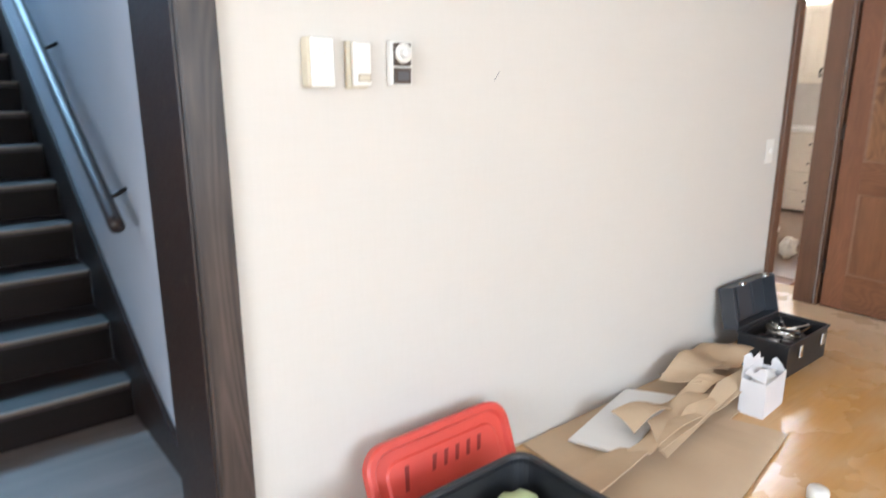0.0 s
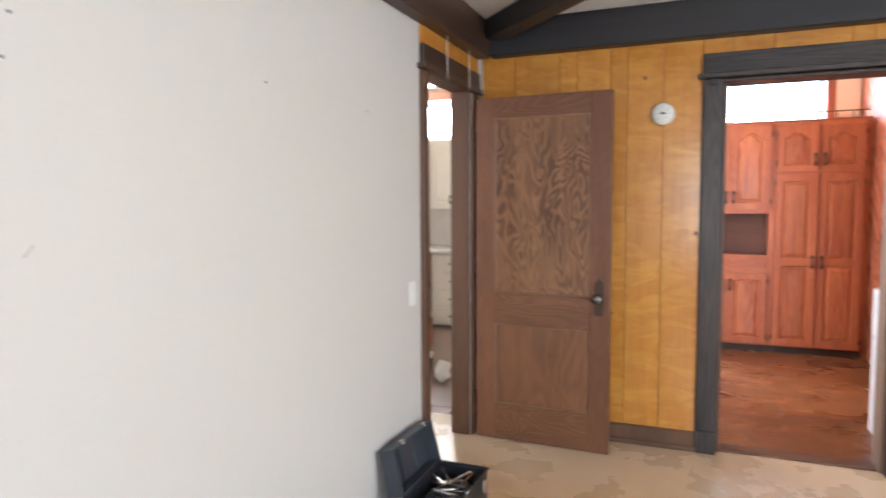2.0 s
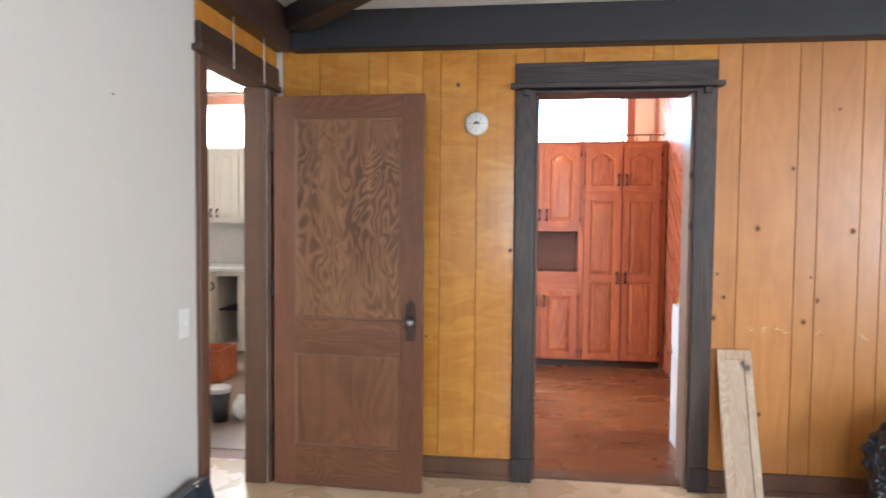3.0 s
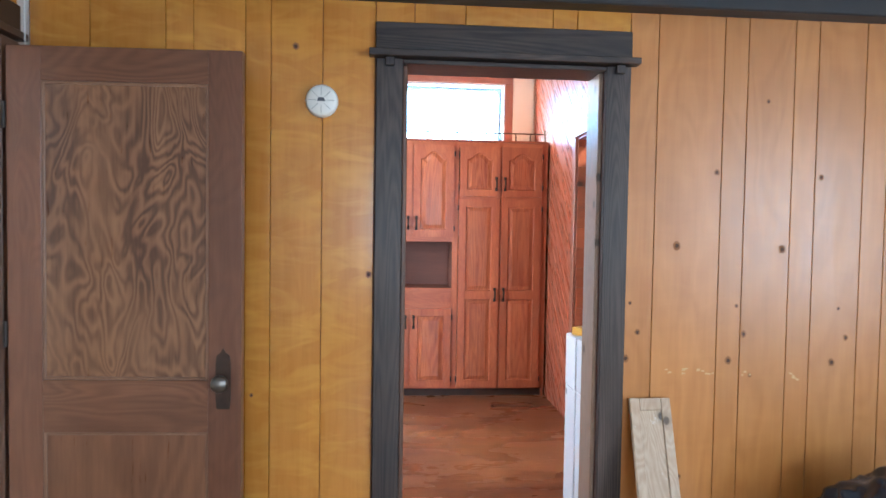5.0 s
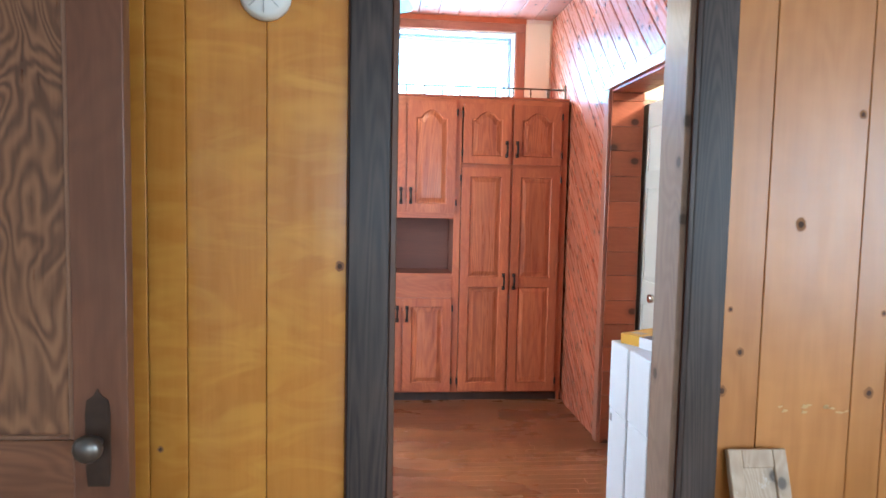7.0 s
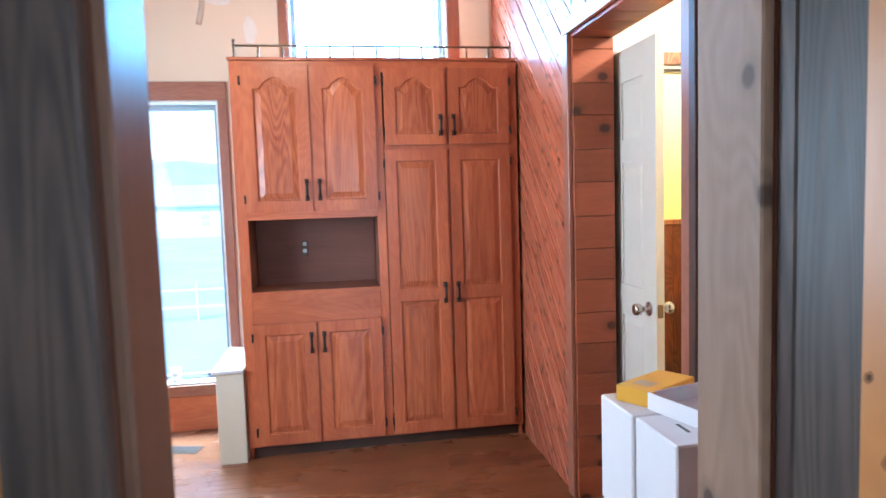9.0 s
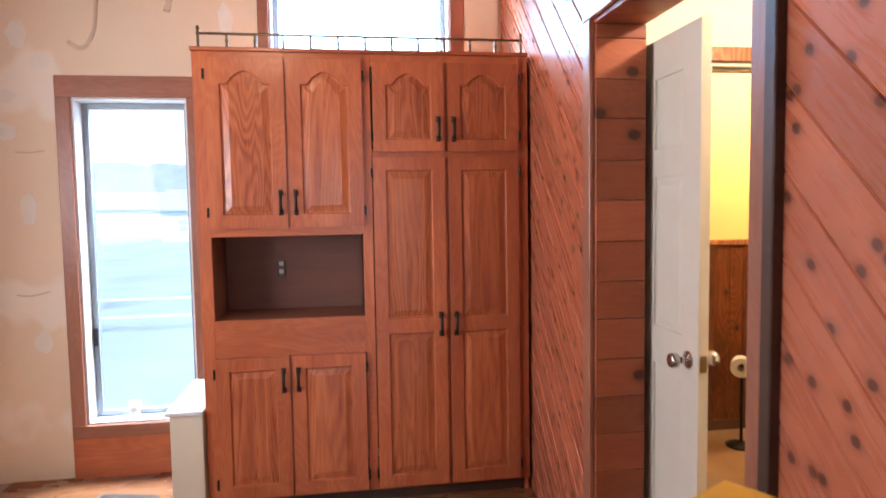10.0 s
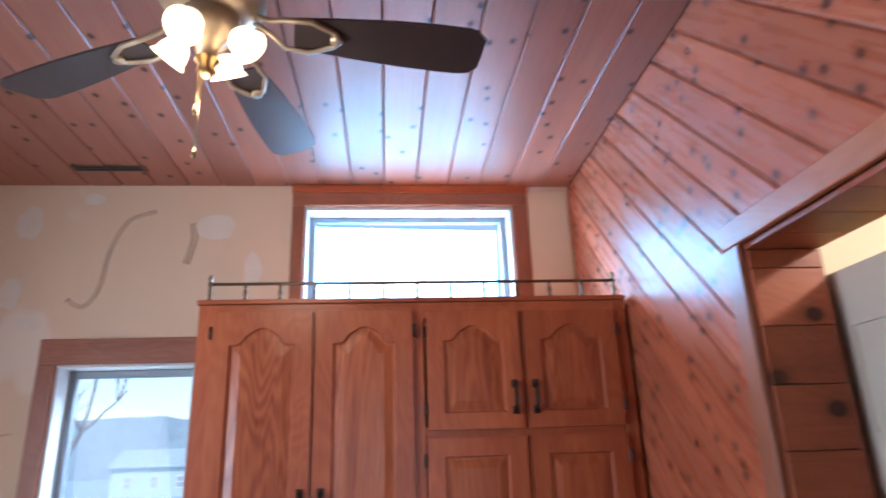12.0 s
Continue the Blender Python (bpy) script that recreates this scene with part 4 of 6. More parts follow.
for nm, dims in (("stile", (0, 0.02, -0.085, -0.045, 0, 0.79)), ("stile", (0, 0.02, 0.045, 0.085, 0, 0.79)), ("rail", (0, 0.02, -0.045, 0.045, 0, 0.05)), ("rail", (0, 0.02, -0.045, 0.045, 0.74, 0.79)), ("panel", (0.006, 0.016, -0.047, 0.047, 0.045, 0.745))):
    b = bx(*dims, 0.003)
    bmesh.ops.transform(b, matrix=tilt, verts=b.verts)
    part(nm, b, M_PALE, lean)

# bin bag
def crumpled(size, seed, rough, sub=4):
    bm = bmesh.new()
    bmesh.ops.create_icosphere(bm, subdivisions=sub, radius=1)
    for v in bm.verts:
        p = v.co.copy()
        k = 1 + rough * (noise.noise(p * 1.6 + Vector((seed, 0, 0))) + 0.6 * abs(noise.noise(p * 4.1 + Vector((0, seed, 0)))) + 0.3 * noise.noise(p * 9 + Vector((seed, seed, 0))))
        v.co = Vector((p.x * size[0] * k, p.y * size[1] * k, max(-size[2], p.z * size[2] * k)))
    for f in bm.faces:
        f.smooth = True
    return bm


bag = thing("bin_bag", "crumpled black plastic bin bag with blue drawstring", "bag", (4.78, -1.70, 0.0))
bb = crumpled((0.31, 0.40, 0.28), 3.0, 0.16, 6)
for v in bb.verts:
    q = v.co * 5.0
    v.co += v.co.normalized() * (0.08 * (abs(noise.noise(Vector((q.x, 1.6 * q.y + 0.8 * q.z, q.z * 0.6)))) - 0.2) + 0.018 * (abs(noise.noise(v.co * 11.0)) - 0.2))
    v.co.z = max(v.co.z, -0.268)
bmesh.ops.translate(bb, verts=bb.verts, vec=(0, 0, 0.27))
part("sack", bb, M_BAG, bag)


def ribbon(points, r):
    """A flat plastic band along points, thin towards the room."""
    bm = sweep(points, r, 8)
    for v in bm.verts:
        near = min(points, key=lambda p: (v.co - Vector(p)).length)
        v.co.x = near[0] + (v.co.x - near[0]) * 0.3
    return bm


part("drawstring", ribbon([(-0.22, 0.37, 0.36), (-0.21, 0.33, 0.40), (-0.19, 0.27, 0.43), (-0.17, 0.20, 0.465), (-0.15, 0.12, 0.49)], 0.014), M_BLUE, bag, "blue plastic drawstring hem")
part("drawstring", ribbon([(-0.34, -0.02, 0.24), (-0.345, -0.09, 0.235), (-0.34, -0.16, 0.21)], 0.012), M_BLUE, bag, "blue plastic drawstring hem")
knot = crumpled((0.14, 0.20, 0.12), 8.0, 0.3)
for v in knot.verts:
    v.co += v.co.normalized() * 0.02 * (0.3 - abs(noise.noise(v.co * 14.0)))
bmesh.ops.translate(knot, verts=knot.verts, vec=(-0.03, -0.08, 0.50))
part("gathered_top", knot, M_BAG, bag)

# toolbox
tool = thing("toolbox", "black plastic toolbox standing open and full of tools", "toolbox", (3.76, 1.225, 0.0))
L, D, H = 0.43, 0.235, 0.155
t = bx(0, L, 0, D, 0, 0.012, 0.002)
for dims in ((0, L, 0, 0.008, 0.012, H), (0, L, D - 0.008, D, 0.012, H), (0, 0.008, 0.008, D - 0.008, 0.012, H), (L - 0.008, L, 0.008, D - 0.008, 0.012, H)):
    bx(*dims, bm=t)
part("tray", t, M_BLACK, tool)
rim = bmesh.new()
for dims in ((-0.008, L + 0.008, -0.008, 0.004, H, H + 0.014), (-0.008, L + 0.008, D - 0.004, D + 0.008, H, H + 0.014), (-0.008, 0.004, 0.004, D - 0.004, H, H + 0.014), (L - 0.004, L + 0.008, 0.004, D - 0.004, H, H + 0.014)):
    bx(*dims, 0.003, bm=rim)
part("rim", rim, M_BLACK, tool)
lid = bmesh.new()
bx(0, L, 0.065, 0.075, 0, 0.205, 0.003, bm=lid)
for dims in ((0, L, 0, 0.065, 0, 0.008), (0, L, 0, 0.065, 0.197, 0.205), (0, 0.008, 0, 0.065, 0.008, 0.197), (L - 0.008, L, 0, 0.065, 0.008, 0.197)):
    bx(*dims, 0.001, bm=lid)
for xx in (0.14, 0.29):
    bx(xx, xx + 0.012, 0.055, 0.065, 0.02, 0.19, 0.001, bm=lid)
bmesh.ops.transform(lid, matrix=pose(0, D + 0.002, H + 0.016, -14, 0, 0), verts=lid.verts)
lid_ob = part("lid", lid, plain("grey_plastic_lid", (0.05, 0.055, 0.065), 0.4, 0, 0.2), tool, "dark grey lid standing open")
for xx in (0.08, 0.32):
    lt = bx(xx, xx + 0.035, -0.012, 0.012, 0.198, 0.216, 0.003)
    bmesh.ops.transform(lt, matrix=pose(0, D + 0.002, H + 0.016, -14, 0, 0), verts=lt.verts)
    part("latch_catch", lt, M_CHROME, lid_ob)
    part("latch", bx(xx, xx + 0.03, -0.022, -0.008, 0.09, 0.15, 0.003), M_CHROME, tool, "bright metal latch")
rr = random.Random(4)
for k in range(22):
    a, ln = rr.uniform(0, 180), rr.uniform(0.07, 0.18)
    x0, y0 = rr.uniform(0.1, L - 0.1), rr.uniform(0.07, D - 0.07)
    m = pose(x0, y0, H - 0.03 + rr.uniform(0, 0.035), rr.uniform(-14, 14), rr.uniform(-14, 14), a)
    b = bx(-ln / 2, ln / 2, -0.006, 0.006, -0.004, 0.004, 0.002) if k % 2 else sweep([(-ln / 2, 0, 0), (0, 0.008, 0.004), (ln / 2, 0, 0)], 0.007)
    bmesh.ops.transform(b, matrix=m, verts=b.verts)
    for v in b.verts:
        v.co.x, v.co.y = min(max(v.co.x, 0.012), L - 0.012), min(max(v.co.y, 0.012), D - 0.012)
    ob = new("hand_tool", mesh_of("hand_tool", b, (M_STEEL, M_BLACK, M_CHROME)[k % 3]))
    ob.matrix_world = pose(3.76, 1.225, 0.0)
    tagged(ob, "loose metal hand tool lying in the open toolbox", "tool", "tools in the toolbox")
fill = crumpled((L / 2 - 0.015, D / 2 - 0.015, 0.06), 2.0, 0.1, 3)
bmesh.ops.translate(fill, verts=fill.verts, vec=(L / 2, D / 2, 0.074))
solid("tool_pile", fill, M_DARKGREY, "heap of small dark tools in the toolbox", "tools", (3.76, 1.225, 0.0))

# small white carton, open
cart = thing("open_carton", "small white open cardboard carton with raised flaps", "carton", (3.31, 1.115, 0.0), 4)
CL, CW, CH = 0.21, 0.10, 0.15
c = bx(0, CL, 0, 0.004, 0, CH)
bx(0, CL, CW - 0.004, CW, 0, CH + 0.03, bm=c)
bx(0, 0.004, 0.004, CW - 0.004, 0, CH, bm=c)
bx(CL - 0.004, CL, 0.004, CW - 0.004, 0, CH, bm=c)
bx(0.004, CL - 0.004, 0.004, CW - 0.004, 0, 0.004, bm=c)
part("body", c, M_CARTON, cart)
part("crumpled_liner", crumpled((0.085, 0.036, 0.03), 4.0, 0.5, 3), M_SILL, cart, "crumpled grey-white filling").location = (CL / 2, CW / 2, CH - 0.025)
for m, wd_f in ((pose(0.01, CW - 0.002, CH + 0.03, -10, 0, 0), CL - 0.03), (pose(0.002, 0.005, CH, 0, -16, 90), 0.09), (pose(CL - 0.002, 0.005, CH, 0, 22, 90), 0.085)):
    f = prism([(0, 0), (wd_f, 0), (wd_f - 0.012, 0.03), (wd_f * 0.6, 0.022), (wd_f * 0.45, 0.052), (0.02, 0.058), (0.006, 0.03)], "y", 0, 0.0025)
    bmesh.ops.transform(f, matrix=m, verts=f.verts)
    part("flap", f, M_CARTON, cart)

# cardboard and paper on the floor
def sheet(name, label, cat, poly, z, thick, material, curl=0.0, seed=0.0, at=(0, 0)):
    """A stiff sheet with some curl: outline in plan, thickness upward."""
    bm = bmesh.new()
    n = 12
    (ax, ay), (bx_, by), (cx, cy), (dx, dy) = poly
    grid = []
    for i in range(n + 1):
        for j in range(n + 1):
            u, v = i / n, j / n
            x = (ax * (1 - u) + bx_ * u) * (1 - v) + (dx * (1 - u) + cx * u) * v
            y = (ay * (1 - u) + by * u) * (1 - v) + (dy * (1 - u) + cy * u) * v
            grid.append(bm.verts.new((x, y, z + curl * (0.5 + noise.noise(Vector((x * 4 + seed, y * 4, 0)))) )))
    for i in range(n):
        for j in range(n):
            k = i * (n + 1) + j
            bm.faces.new((grid[k], grid[k + n + 1], grid[k + n + 2], grid[k + 1]))
    bmesh.ops.recalc_face_normals(bm, faces=bm.faces)
    bmesh.ops.solidify(bm, geom=bm.faces[:], thickness=-thick)
    return solid(name, bm, material, label, cat)


sheet("cardboard_sheet", "flattened brown cardboard sheet lying on the floor", "cardboard", ((2.42, 1.59), (3.72, 1.585), (3.70, 1.24), (2.38, 1.12)), 0.0, 0.005, M_KRAFT, 0.006, 1)
sheet("cardboard_sheet", "pale brown cardboard flap lying on the floor", "cardboard", ((2.36, 1.26), (3.19, 1.22), (3.25, 0.99), (2.30, 0.84)), 0.012, 0.004, plain("pale_cardboard", (0.58, 0.43, 0.29), 0.75, 0, 0.1, 4.0), 0.012, 5)
sheet("packing_board", "torn white foam board on the cardboard", "board", ((2.545, 1.475), (3.06, 1.588), (3.17, 1.415), (2.625, 1.27)), 0.034, 0.010, M_PAPER, 0.008, 9)
sheet("cardboard_strip", "torn strip of brown cardboard on the pile", "cardboard", ((2.60, 1.26), (3.40, 1.255), (3.44, 1.21), (2.64, 1.19)), 0.06, 0.004, M_KRAFT, 0.05, 2)
sheet("cardboard_strip", "torn strip of brown cardboard on the pile", "cardboard", ((2.72, 1.42), (3.30, 1.36), (3.36, 1.30), (2.70, 1.30)), 0.055, 0.004, M_KRAFT, 0.06, 7)
sheet("cardboard_strip", "torn strip of brown cardboard on the pile", "cardboard", ((2.28, 1.33), (2.62, 1.30), (2.64, 1.20), (2.24, 1.14)), 0.03, 0.004, M_KRAFT, 0.06, 12)
sheet("packing_paper", "folded brown packing paper against the wall", "paper", ((3.30, 1.585), (3.66, 1.575), (3.72, 1.36), (3.36, 1.30)), 0.03, 0.002, M_KRAFT, 0.10, 23)
sheet("packing_paper", "folded brown packing paper on the pile", "paper", ((3.16, 1.50), (3.52, 1.55), (3.58, 1.40), (3.20, 1.33)), 0.06, 0.002, M_KRAFT, 0.09, 31)
sheet("torn_cardboard", "torn brown cardboard flap with a ragged edge", "cardboard", ((2.78, 1.30), (3.22, 1.36), (3.10, 1.20), (2.66, 1.17)), 0.07, 0.004, M_KRAFT, 0.05, 44)
bd = prism([(0, 0), (0.72, 0.005), (0.74, 0.05), (0.55, 0.075), (0.42, 0.055), (0.30, 0.085), (0.16, 0.06), (0.02, 0.07)], "z", 0, 0.005)
bmesh.ops.transform(bd, matrix=pose(2.70, 1.165, 0.045, 24, -5, 5), verts=bd.verts)
solid("cardboard_strip", bd, M_KRAFT, "ragged torn cardboard strip tilted on the pile", "cardboard")
solid("bottle_cap", lathe([(0.032, 0), (0.034, 0.03), (0.03, 0.04), (0.012, 0.042)], 20), M_PLASTIC, "small white plastic cap on the floor", "cap", (2.93, 0.76, 0.0))

# storage tote and its red lid
tote = thing("storage_tote", "black plastic storage tote filled with small things", "tote", (1.525, 0.875, 0.0))
TL, TD, TH = 0.60, 0.44, 0.22


def rounded_box(w0, w1, d0, d1, r, n=5):
    """A rectangle with rounded corners, as pairs."""
    pts = []
    for cx, cy, a in ((w1 - r, d1 - r, 0), (w0 + r, d1 - r, 90), (w0 + r, d0 + r, 180), (w1 - r, d0 + r, 270)):
        pts += [(cx + r * math.cos(radians(a + 90 * k / n)), cy + r * math.sin(radians(a + 90 * k / n))) for k in range(n + 1)]
    return pts


def hollow(loops):
    """A skin over loops (outline, height) of the same count of points, closed into a ring."""
    bm = bmesh.new()
    vs = [[bm.verts.new((*p, z)) for p in loop] for loop, z in loops]
    for a, b in zip(vs, vs[1:] + vs[:1]):
        for k in range(len(a)):
            bm.faces.new((a[k], a[(k + 1) % len(a)], b[(k + 1) % len(a)], b[k]))
    bmesh.ops.recalc_face_normals(bm, faces=bm.faces)
    return bm


tb = hollow([(rounded_box(0.045, TL - 0.045, 0.045, TD - 0.045, 0.04), 0.0), (rounded_box(0.016, TL - 0.016, 0.016, TD - 0.016, 0.05), TH), (rounded_box(0.020, TL - 0.020, 0.020, TD - 0.020, 0.048), TH), (rounded_box(0.05, TL - 0.05, 0.05, TD - 0.05, 0.036), 0.006)])
prism(rounded_box(0.048, TL - 0.048, 0.048, TD - 0.048, 0.036), "z", 0.001, 0.006, bm=tb)
part("tub", tb, M_BLACK, tote)
rim = hollow([(rounded_box(0.018, TL - 0.018, 0.018, TD - 0.018, 0.05), TH - 0.022), (rounded_box(0, TL, 0, TD, 0.06), TH - 0.020), (rounded_box(0, TL, 0, TD, 0.06), TH + 0.012), (rounded_box(0.005, TL - 0.005, 0.005, TD - 0.005, 0.057), TH + 0.020), (rounded_box(0.020, TL - 0.020, 0.020, TD - 0.020, 0.05), TH + 0.020), (rounded_box(0.024, TL - 0.024, 0.024, TD - 0.024, 0.047), TH + 0.012)])
part("rim", rim, M_BLACK, tote, "thick rounded black rim")
for k, (px, py, sz, mt, lb) in enumerate(((0.30, 0.26, 0.07, M_RED, "red"), (0.42, 0.22, 0.06, M_BOXYELLOW, "yellow"), (0.45, 0.31, 0.065, M_GREEN, "pale green"), (0.20, 0.2, 0.08, M_DARKGREY, "dark grey"), (0.36, 0.13, 0.07, M_PLASTIC, "white"), (0.14, 0.30, 0.07, M_BLUE, "blue"))):
    b = crumpled((sz * 1.2, sz, sz), 3 + k, 0.3, 3)
    solid("packet", b, mt, lb + " soft packet lying in the black tote", "packet", (1.525 + px, 0.875 + py, 0.075 + sz), 0, "packets in the tote")
redlid = thing("tote_lid", "red plastic tote lid propped against the wall", "lid", (1.95, 1.40, 0.0))


def red_lid():
    W, Hh = 0.275, 0.315
    m = pose(0, 0, 0.004, -22, 0, 0)

    def add(nm, bm, mat, label=""):
        bmesh.ops.transform(bm, matrix=m @ Matrix(((1, 0, 0, 0), (0, 0, -1, 0), (0, 1, 0, 0), (0, 0, 0, 1))), verts=bm.verts)
        part(nm, bm, mat, redlid, label)

    loops = lambda a: rounded_box(-W + a, W - a, a, Hh - a, 0.075 - a * 0.5, 8)
    add("shell", hollow([(loops(0.0), -0.012), (loops(0.0), 0.016), (loops(0.006), 0.022), (loops(0.022), 0.022), (loops(0.030), 0.008), (loops(0.06), 0.008), (loops(0.066), 0.015), (loops(0.08), 0.015), (loops(0.08), -0.004), (loops(0.006), -0.012)]), M_RED)
    add("raised_field", prism(loops(0.0795), "z", 0.0, 0.0152), M_RED)
    # groove shade is drawn as flat dark red strips on the lid
    M_DEEPRED = plain("slot_shade_red", (0.26, 0.02, 0.02), 0.4)
    for k, xx in enumerate((-0.165, -0.06, -0.015, 0.03, 0.075, 0.12)):
        ln = 0.07 if k == 0 else 0.045
        add("moulded_slot", prism([(xx, Hh - 0.085 - ln), (xx + 0.013, Hh - 0.085 - ln), (xx + 0.030, Hh - 0.085), (xx + 0.014, Hh - 0.085)], "z", 0.0151, 0.0165), M_DEEPRED, "moulded slot with its shade painted dark red")


red_lid()

# ---------------------------------------------------------------- opening in the boarded wall
door_4 = tagged(new("door_4"), "wide wood-lined opening to the hall", kind="structure")
box_part("casing", M_PINE_TRIM, door_4, OX1, 7.283, RY, RY + 0.02, 0, OH)
box_part("casing", M_PINE_TRIM, door_4, 6.222, OX0, RY, RY + 0.02, 0, OH)
box_part("head_casing", M_PINE, door_4, 6.222, 7.283, RY, RY + 0.02, OH + 0.001, 2.166)
box_part("corner_strip", M_BEAM_BROWN, door_4, 6.184, 6.220, RY, RY + 0.03, 0, 2.166)
M_LINING = wood("opening_lining", (0.52, 0.145, 0.062), (0.32, 0.078, 0.034), "y", 0.40, 0.7, 0.08, 0.35, 0.4, gloss=0.3, ksize=1.4)
zz = 0.0
rr = random.Random(9)
while zz < OH - 0.02:
    z1 = min(zz + rr.choice((0.14, 0.145, 0.15)), OH - 0.018)
    part("lining_board", bx(OX1 - 0.018, OX1 - 0.001, -1.284, RY + 0.001, zz + 0.001, z1 - 0.001, 0.0015), M_LINING, door_4)
    part("lining_board", bx(OX0 + 0.001, OX0 + 0.018, -1.284, RY + 0.001, zz + 0.001, z1 - 0.001, 0.0015), M_LINING, door_4)
    zz = z1
for k in range(7):
    x0 = OX0 + (OX1 - OX0) * k / 7
    part("soffit_board", bx(x0 + 0.001, x0 + (OX1 - OX0) / 7 - 0.001, -1.284, RY + 0.001, OH - 0.016, OH - 0.001, 0.0015), M_LINING, door_4)

# white door, standing open behind the wall
wd = thing("hall_door", "white six-panel bathroom door standing open into the hall", "door", (6.885, -1.315, 0.01))


def white_door():
    W, Hh = 0.705, 2.01
    part("slab", bx(0, W, -0.027, -0.008, 0, Hh), M_DOORWHITE, wd)
    cols = ((0.105, 0.305), (0.40, 0.60))
    for y0, y1, out in ((-0.008, 0.0, 1), (-0.035, -0.027, -1)):
        for x0, x1 in ((0, 0.105), (0.305, 0.40), (0.60, W)):
            part("stile", bx(x0, x1, y0, y1, 0, Hh), M_DOORWHITE, wd)
        for z0, z1 in ((0, 0.22), (0.84, 0.98), (1.52, 1.62), (1.87, Hh)):
            for x0, x1 in cols:
                part("rail", bx(x0, x1, y0, y1, z0, z1), M_DOORWHITE, wd)
        for z0, z1 in ((0.22, 0.84), (0.98, 1.52), (1.62, 1.87)):
            for x0, x1 in cols:
                pn = bx(x0 + 0.002, x1 - 0.002, y0, y1, z0 + 0.002, z1 - 0.002)
                for v in pn.verts:
                    if (v.co.y - (y0 + y1) / 2) * out > 0:
                        v.co.y -= 0.002 * out
                        v.co.x += 0.028 if v.co.x < (x0 + x1) / 2 else -0.028
                        v.co.z += 0.028 if v.co.z < (z0 + z1) / 2 else -0.028
                part("panel", pn, M_DOORWHITE, wd)
    part("edge_strip", bx(-0.001, 0, -0.035, 0, 0, Hh), M_CREAM, wd, "yellowed latch edge")
    part("latch_plate", bx(-0.003, -0.001, -0.029, -0.006, 0.875, 0.93), M_BRASS, wd, "brass latch plate")
    knob = [(0.030, 0), (0.030, 0.004), (0.013, 0.008), (0.011, 0.03), (0.016, 0.034), (0.024, 0.042), (0.026, 0.056), (0.022, 0.066), (0.012, 0.068)]
    part("knob", lathe(knob, 24, pose(0.06, 0.0, 0.905, -90, 0, 0)), M_CHROME, wd, "round chrome knob")
    part("knob", lathe(knob, 24, pose(0.06, -0.035, 0.905, 90, 0, 0)), M_CHROME, wd, "round chrome knob")


white_door()

# bathroom doorway in the end wall of the hall
door_5 = tagged(new("door_5"), "bathroom doorway with orange oak casing", kind="structure")
box_part("casing", M_TRIM_OAK, door_5, HX - 0.018, HX, BY0 - 0.058, BY0, 0, HH)
box_part("casing", M_TRIM_OAK, door_5, HX - 0.018, HX, BY1, BY1 + 0.052, 0, HH)
box_part("head_casing", M_TRIM_OAK, door_5, HX - 0.018, HX, BY0 - 0.058, BY1 + 0.052, HH + 0.001, HH + 0.062)
box_part("jamb", M_CREAM, door_5, HX + 0.001, HX + 0.119, BY0 + 0.001, BY0 + 0.02, 0, HH - 0.02)
box_part("jamb", M_CREAM, door_5, HX + 0.001, HX + 0.119, BY1 - 0.02, BY1 - 0.001, 0, HH - 0.02)
box_part("head_jamb", M_CREAM, door_5, HX + 0.001, HX + 0.119, BY0 + 0.001, BY1 - 0.001, HH - 0.019, HH - 0.001)
box_part("stop", M_CREAM, door_5, HX + 0.04, HX + 0.08, BY0 + 0.021, BY0 + 0.033, 0, HH - 0.02)
box_part("head_stop", M_CREAM, door_5, HX + 0.04, HX + 0.08, BY0 + 0.034, BY1 - 0.021, HH - 0.031, HH - 0.02)
box_part("strike_plate", M_BRASS, door_5, HX + 0.010, HX + 0.034, BY0 + 0.0205, BY0 + 0.022, 0.87, 0.94, bevel=0)
# wainscot boards in the bathroom
wains = tagged(new("wainscot"), "dark reddish board wainscot with oak cap", kind="structure")
yy = -1.286
while yy > -3.2:
    y1 = max(yy - 0.09, -3.2)
    part("board", bx(BXE - 0.014, BXE - 0.001, y1 + 0.001, yy - 0.001, 0, 1.17, 0.002), M_WAINSCOT, wains)
    yy = y1
xx = HX + 0.12
while xx < BXE - 0.02:
    x1 = min(xx + 0.09, BXE - 0.015)
    part("board", bx(xx + 0.001, x1 - 0.001, -3.199, -3.186, 0, 1.17, 0.002), M_WAINSCOT, wains)
    xx = x1
part("cap", bx(BXE - 0.03, BXE - 0.001, -3.169, -1.286, 1.171, 1.205, 0.003), M_TRIM_OAK, wains)
part("cap", bx(HX + 0.12, BXE - 0.001, -3.199, -3.17, 1.171, 1.205, 0.003), M_TRIM_OAK, wains)
part("skirting", bx(BXE - 0.022, BXE - 0.0145, -3.18, -1.286, 0, 0.07, 0.002), M_TRIM_BROWN, wains)
setting("floor_bath", bx(HX + 0.12, BXE - 0.023, -3.18, -1.286, 0.001, 0.006), plain("tan_vinyl", (0.42, 0.24, 0.11), 0.4, 0, 0.2, 5.0), "tan bathroom floor")
tp = thing("paper_stand", "free-standing black toilet paper holder on a round base", "paper holder", (8.36, -2.455, 0.007))
part("base", lathe([(0.085, 0), (0.085, 0.008), (0.06, 0.02), (0.012, 0.03)], 28), M_BRONZE, tp)
part("pole", sweep([(0, 0, 0.02), (0, 0, 0.50), (-0.01, 0.01, 0.515), (-0.05, 0.04, 0.515), (-0.15, 0.10, 0.515)], 0.009), M_BRONZE, tp)
roll = bmesh.new()
